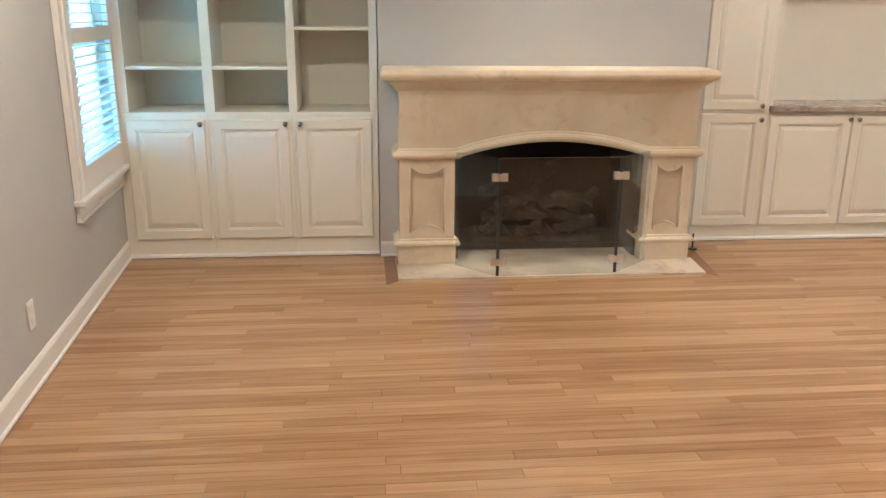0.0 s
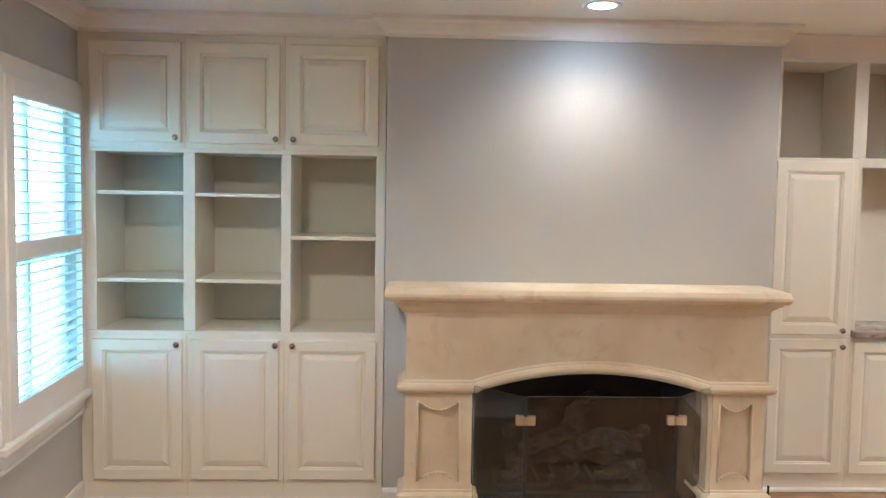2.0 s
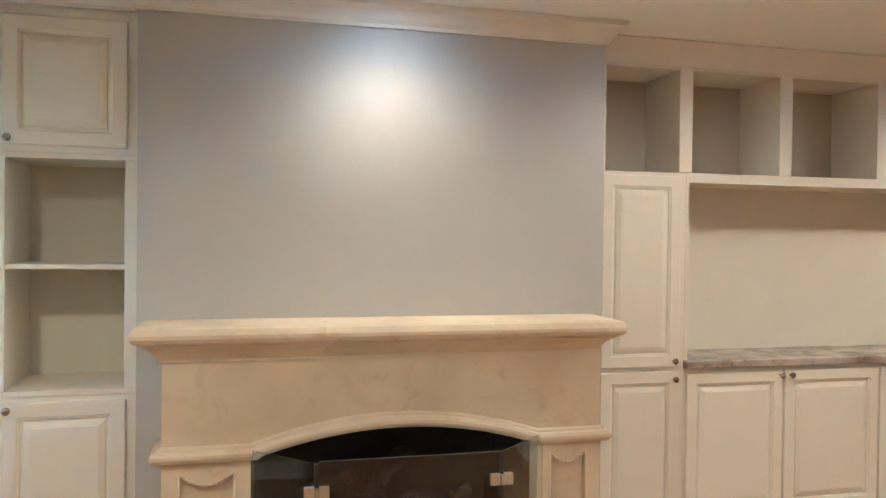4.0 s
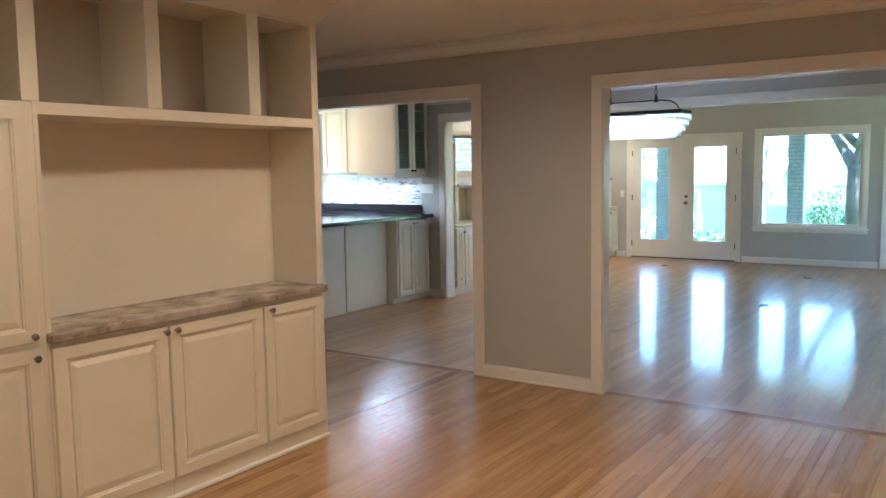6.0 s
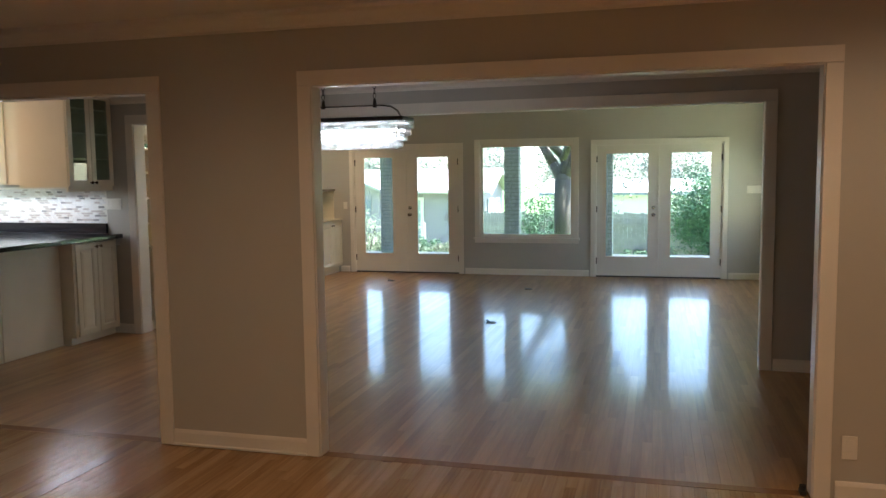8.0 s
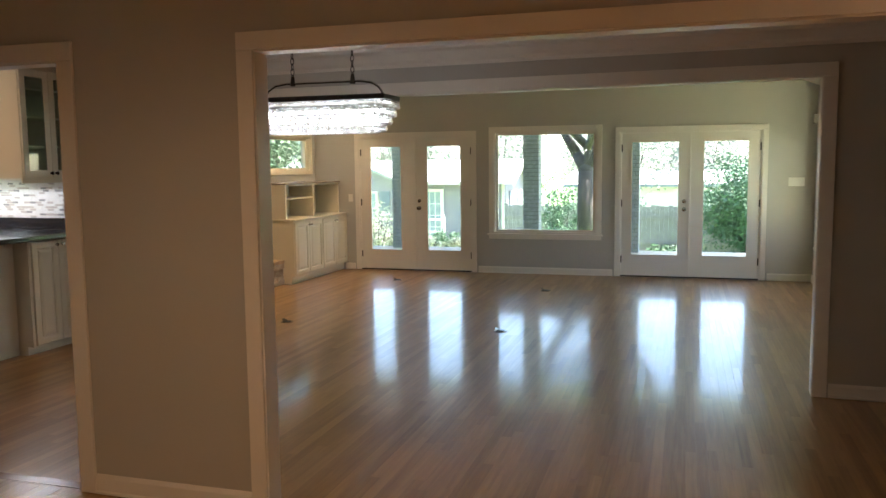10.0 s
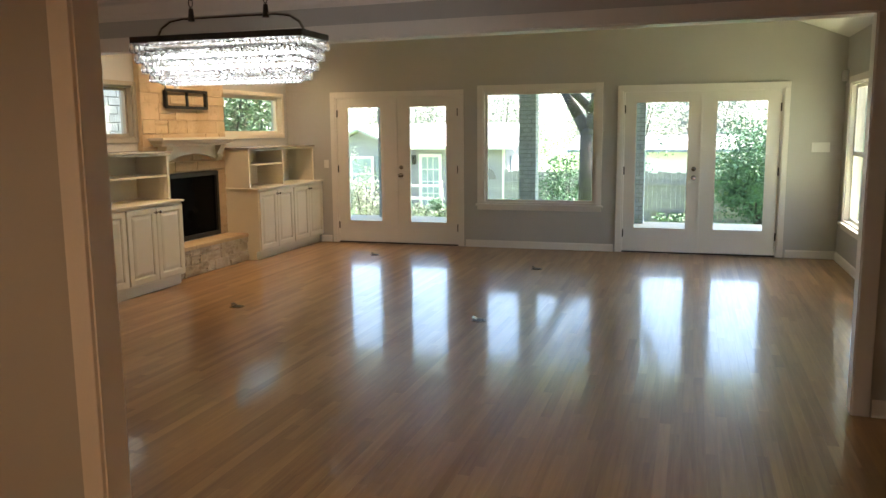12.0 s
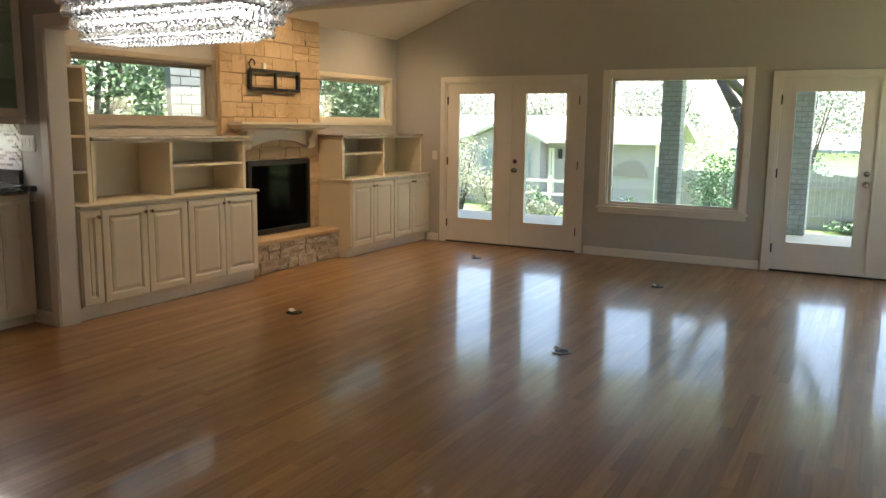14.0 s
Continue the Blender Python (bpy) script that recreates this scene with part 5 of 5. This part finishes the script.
def tree(x, y, h, spread, seed, label, n=6000, lean=(0, 0), trunk=0.16, size=0.07, fork=()):
    rng = random.Random(seed)
    t = thing("tree", label, "tree", (x, y, -0.12), "garden trees")
    bm = bmesh.new()
    top = Vector((lean[0], lean[1], h * 0.55))
    if fork:
        top = Vector(fork[0])
        rod(bm, (0, 0, 0), top, trunk, 12, trunk * 0.9)
        ball(bm, top, trunk * 0.92, 12)
        for limb in fork[1:]:
            r, a = trunk * 0.74, top
            for b in limb:
                rod(bm, a, b, r, 10, r * 0.75)
                r, a = r * 0.75, Vector(b)
        top = Vector((0, 0, h * 0.62))
    else:
        rod(bm, (0, 0, 0), top * 0.5 + Vector((0.05, 0.02, 0)), trunk, 12, trunk * 0.8)
        rod(bm, top * 0.5 + Vector((0.05, 0.02, 0)), top, trunk * 0.8, 12, trunk * 0.55)
    for i in range(7):
        a = i * 0.9 + rng.random()
        b = top * rng.uniform(0.55, 1.0)
        e = b + Vector((math.cos(a) * spread * 0.7, math.sin(a) * spread * 0.7, h * rng.uniform(0.15, 0.4)))
        m_ = (b + e) / 2 + Vector((0, 0, -0.1 * h * rng.random()))
        rod(bm, b, m_, trunk * 0.42, 8, trunk * 0.28), rod(bm, m_, e, trunk * 0.28, 8, trunk * 0.08)
    part("trunk", bm, BARK, t, smooth=True)
    foliage("crown", t, LEAF, n, rng, (lean[0], lean[1], h * 0.78), (spread, spread, h * 0.32), size)
    return t


tree(23.0, 5.05, 9, 3.6, 1, "large garden tree with a forked trunk", 14000, (0.2, 0.4), 0.235, 0.06, ((0.0, 0.0, 2.55), ((0.1, 0.25, 2.95), (0.2, 0.62, 3.55), (0.1, 1.25, 5.2), (0.3, 1.9, 6.8)), ((0.05, -0.12, 3.2), (0.1, -0.2, 4.2), (0.3, -0.35, 6.4)), ((0.1, -0.5, 3.6), (0.3, -1.3, 4.3), (0.3, -2.2, 6.2)))).location.z = -1.1
tree(10.2, 13.4, 7, 3.0, 8, "leafy tree with a leaning trunk beyond the high windows", 11000, (1.9, 0), 0.14, 0.055)
# added tree; its unseen crown breaks up sun into the side window
tree(16.4, -3.4, 9, 3.0, 17, "tall leafy tree added to dapple sun at the side window", 12000, (0, 0), 0.2, 0.07)


def shrub(x, y, z, r, h, seed, n=1800, mat=LEAF2, size=0.045, label="leafy green garden shrub"):
    rng = random.Random(seed)
    s = thing("shrub", label, "shrub", (x, y, z), "garden shrubs")
    bm = bmesh.new()
    for i in range(7):
        a = i * 0.9
        rod(bm, (0, 0, -0.1), (math.cos(a) * r * 0.6, math.sin(a) * r * 0.6, h * 0.75), 0.012 * h + 0.008, 6, 0.006)
    if z > -1 and h > 3:
        rod(bm, (0, 0, -1.0), (0, 0, 0.3), 0.05, 8)
    part("stems", bm, BARK, s)
    foliage("crown", s, mat, n, rng, (0, 0, h * 0.55), (r, r, h * 0.45), size)


for i, (x, y, r, h) in enumerate(((28.5, 10.4, 0.6, 0.9), (28.7, 9.0, 0.55, 0.85), (28.4, 8.0, 0.6, 0.9), (28.6, 6.9, 0.7, 1.0), (27.5, 6.25, 0.8, 2.4), (28.4, 11.6, 0.6, 1.0), (30.7, 0.2, 0.8, 0.5), (30.8, 3.4, 0.6, 0.35))):
    shrub(x, y, -1.4, r, h, 30 + i, 3600 if h > 2 else 1800)
for i, (x, y, r, h) in enumerate(((20.4, 10.2, 0.6, 2.0), (20.6, 9.5, 0.5, 1.3), (20.7, 9.0, 0.45, 0.8), (20.5, 8.3, 0.4, 0.6), (21.2, 7.7, 0.4, 0.5))):
    shrub(x, y, -0.5, r, h, 50 + i, 2200, LEAFWHITE, 0.03, "pale flowering garden shrub by the patio")
shrub(29.4, 0.9, -1.35, 1.5, 3.1, 60, 16000, LEAF2, 0.055, "tall leafy bush in front of the fence")
# far trees: haze comes from the pale leaf colour
shrub(35.0, 5.0, -0.9, 1.5, 5.0, 66, 3000, LEAFHAZE, 0.07, "leafy tree behind the fence, haze in its colour")
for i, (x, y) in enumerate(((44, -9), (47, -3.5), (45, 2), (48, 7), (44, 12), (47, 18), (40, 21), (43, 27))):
    shrub(x, y, -1.4, 2.9, 6.2, 70 + i, 19000 if y < 8 else 17000, LEAFHAZE, 0.062, "distant leafy tree behind the gardens")
for i, (x, y) in enumerate(((8.4, 12.6), (10.6, 12.2), (13.4, 12.4), (15.9, 12.3), (18.4, 12.8), (13.0, 15.5), (17.2, 15.5), (20.6, 12.9), (23.0, 13.8), (25.2, 15.2), (27.4, 17.0))):
    shrub(x, y, -0.4, 1.5, 6.0, 80 + i, 9000, LEAF, 0.055, "tall leafy hedge bush beyond the high windows")
for i, (x, y) in enumerate(((-4.2, 5.6), (-4.6, 8.0), (-5.5, 3.0))):
    shrub(x, y, -0.4, 1.0, 3.4, 90 + i, 3000, LEAF2, 0.07, "leafy bush beyond the shuttered window")
for i, (x, y) in enumerate(((13.0, -2.2), (15.6, -4.0), (18.0, -3.0))):
    shrub(x, y, -0.4, 1.0, 3.0, 95 + i, 3000, LEAF2, 0.07, "leafy bush beyond the side window")

fence = thing("fence", "weathered grey wooden board fence", "fence", (31.5, 2.5, -1.4))
slat = mesh_of(boxes((0, 0.022, 0, 0.141, 0, 1.62), bevel=0.004), "board", FENCE)
rng = random.Random(2)
for i in range(110):
    b = new("board", slat)
    b.parent, b.location, b.scale = fence, (rng.uniform(-0.006, 0.006), -9.5 + i * 0.145, 0), (1, 1, rng.uniform(0.95, 1.03))
for z in (0.3, 1.15):
    part("rail", boxes((-0.05, -0.004, -9.5, 6.4, z, z + 0.09)), FENCE, fence)
for i in range(7):
    part("post", boxes((-0.10, -0.051, -9.4 + i * 2.4, -9.3 + i * 2.4, 0, 1.45)), FENCE, fence)

# neighbouring garden house with a gable, shutters, glazed door and a plaque
HGLASS = paint("house window glass", (0.34, 0.40, 0.42), 0.1, 0.2, 4.0, 0.0)
hs = thing("garden_house", "pale painted single storey house with grey roof", "house", (34, 9.45, -1.45))
part("wall", boxes((0, 4, 0, 13, 0, 2.42)), SIDING, hs)
part("end_gable", prism(bmesh.new(), [(0.02, 2.421), (3.98, 2.421), (2.0, 3.16)], "y", 0.0, 0.15), SIDING, hs)
part("roof", prism(bmesh.new(), [(-0.42, 2.33), (2.0, 3.20), (4.42, 2.33), (4.42, 2.43), (2.0, 3.31), (-0.42, 2.43)], "y", -0.38, 13.3), ROOF, hs, "pale grey shingle roof")
part("bargeboard", prism(bmesh.new(), [(-0.44, 2.25), (2.0, 3.12), (4.44, 2.25), (4.44, 2.38), (2.0, 3.26), (-0.44, 2.38)], "y", -0.42, -0.385), TRIM, hs, "white painted bargeboard")
part("gutter", boxes((-0.52, -0.43, -0.4, 4.0, 2.33, 2.44)), TRIM, hs)
part("downpipe", boxes((-0.10, -0.005, 0.03, 0.13, 0, 2.36)), TRIM, hs)
# wing with its own gable towards the garden
part("wing", boxes((-0.7, -0.002, 4.15, 7.0, 0, 2.42)), SIDING, hs)
part("gable", prism(bmesh.new(), [(4.15, 2.421), (7.0, 2.421), (5.575, 3.0)], "x", -0.7, -0.55), SIDING, hs)
part("gable_roof", prism(bmesh.new(), [(3.85, 2.33), (5.575, 3.04), (7.3, 2.33), (7.3, 2.43), (5.575, 3.15), (3.85, 2.43)], "x", -1.0, 1.8), ROOF, hs, "pale grey shingle roof")


def house_window(parent, y0, y1, z0, z1, x, name="window"):
    """A white window that faces -x at x, with panes between glazing bars."""
    w = part(name, frame_bars(bmesh.new(), y0, y1, z0, z1, 0.09, x - 0.06, x - 0.002), TRIM, parent)
    part("pane", boxes((x - 0.03, x - 0.006, y0 + 0.09, y1 - 0.09, z0 + 0.09, z1 - 0.09)), HGLASS, w)
    part("sash_bar", boxes((x - 0.05, x - 0.031, y0 + 0.09, y1 - 0.09, (z0 + z1) / 2 - 0.03, (z0 + z1) / 2 + 0.03)), TRIM, w)
    return w


house_window(hs, 5.02, 5.98, 0.72, 2.08, -0.7)
for y in (4.52, 6.05):
    sh2 = part("shutter", boxes((-0.75, -0.702, y, y + 0.42, 0.72, 2.08), bevel=0.006), SHUTTER, hs)
    for k in range(13):
        part("louvre", boxes((-0.762, -0.7505, y + 0.05, y + 0.37, 0.80 + k * 0.095, 0.86 + k * 0.095)), SHUTTER, sh2)
house_window(hs, 3.84, 4.06, 0.5, 2.12, 0.0, "sidelight")
lamp2 = part("wall_lamp", boxes((-0.15, -0.002, 3.55, 3.67, 1.75, 2.1), bevel=0.01), BLACK, hs, "black wall lantern")
d = part("door", frame_bars(bmesh.new(), 2.50, 3.42, 0.05, 2.15, 0.12, -0.07, -0.002), TRIM, hs)
part("pane", boxes((-0.04, -0.006, 2.62, 3.30, 0.17, 2.03)), HGLASS, d)
for y in (2.83, 3.06):
    part("glazing_bar", boxes((-0.055, -0.041, y, y + 0.03, 0.17, 2.03)), TRIM, d)
for z in (0.62, 1.08, 1.54):
    part("glazing_bar", boxes((-0.0405, -0.038, 2.62, 3.30, z, z + 0.035)), TRIM, d)
pl = [(1.0 + 0.63 * math.cos(math.pi * i / 14), 1.2 + 0.55 * math.sin(math.pi * i / 14)) for i in range(15)]
part("plaque", prism(bmesh.new(), pl, "x", -0.07, -0.002), MASONRY, hs, "half round carved stone plaque")
# shuttered windows in the gable end
for x in (0.95, 2.45):
    w = part("window", frame_bars(bmesh.new(), x, x + 0.8, 0.7, 2.05, 0.08, -0.06, -0.002, "y"), TRIM, hs)
    part("pane", boxes((x + 0.08, x + 0.72, -0.03, -0.006, 0.78, 1.97)), HGLASS, w)
    for a in (x - 0.30, x + 0.83):
        part("shutter", boxes((a, a + 0.27, -0.05, -0.002, 0.7, 2.05), bevel=0.006), SHUTTER, hs)
rail = thing("porch_railing", "white painted porch railing", "railing", (31.6, 11.6, -1.4))
for z in (0.55, 1.0):
    part("rail", boxes((-0.04, 0.04, -0.4, 3, z, z + 0.08)), TRIM, rail)
for y in (-0.4, 0.9, 2.9):
    part("post", boxes((-0.05, 0.05, y, y + 0.1, 0, 1.2)), TRIM, rail)
nb = thing("neighbour_house", "distant house with a pale wall and low roof", "house", (40, 1.5, -1.4))
part("wall", boxes((0, 5, -2.5, 6, 0, 2.0)), PLASTIC, nb, "white painted wall")
part("fascia", boxes((-0.55, -0.5, -3, 6.5, 2.0, 2.12)), SHUTTER, nb, "dark grey fascia board")
part("roof", prism(bmesh.new(), [(-0.5, 2.02), (5.5, 2.02), (5.5, 2.1), (2.5, 2.7), (-0.5, 2.12)], "y", -3, 6.5), ROOF, nb)
porch = thing("porch_roof", "white painted porch roof on the brick columns", "porch roof", (17, 5, 2.86))
wpart("deck", boxes((15.31, 19.8, -0.6, 9.6, 2.92, 3.02)), TRIM, porch)
wpart("beam", boxes((18.75, 19.05, -0.6, 9.6, 2.861, 2.919)), TRIM, porch)
# unseen eave, its depth set to cut the sun patch on the floor
setting("roof_eave", boxes((9.6, 15.3, YR - 0.72, YR - 0.152, 2.36, 2.46)), TRIM, "unseen white eave added to block sun at the side window")
for x in (10.9, 12.6, 14.2):
    z = ZE + 0.385 * (YL - 7.35)
    c = thing("recessed_light", "white recessed light in the sloped ceiling, lit", "ceiling light", (x, 7.35, z), "recessed ceiling lights")
    part("trim_ring", rod(bmesh.new(), (0, 0, -0.012), (0, 0, -0.002), 0.09, 24), PLASTIC, c)
    part("lens", rod(bmesh.new(), (0, 0, -0.016), (0, 0, -0.012), 0.062, 24), LAMPSOFT, c, "glowing lens")
    s = new("downlight", bpy.data.lights.new("downlight", "SPOT"))
    s.data.energy, s.data.spot_size, s.data.spot_blend, s.data.color, s.data.shadow_soft_size = 20, radians(125), 1.0, (1.0, 0.70, 0.42), 0.22
    s.matrix_world = look((x, 7.35, z - 0.03), (x, 8.3, 0.9))
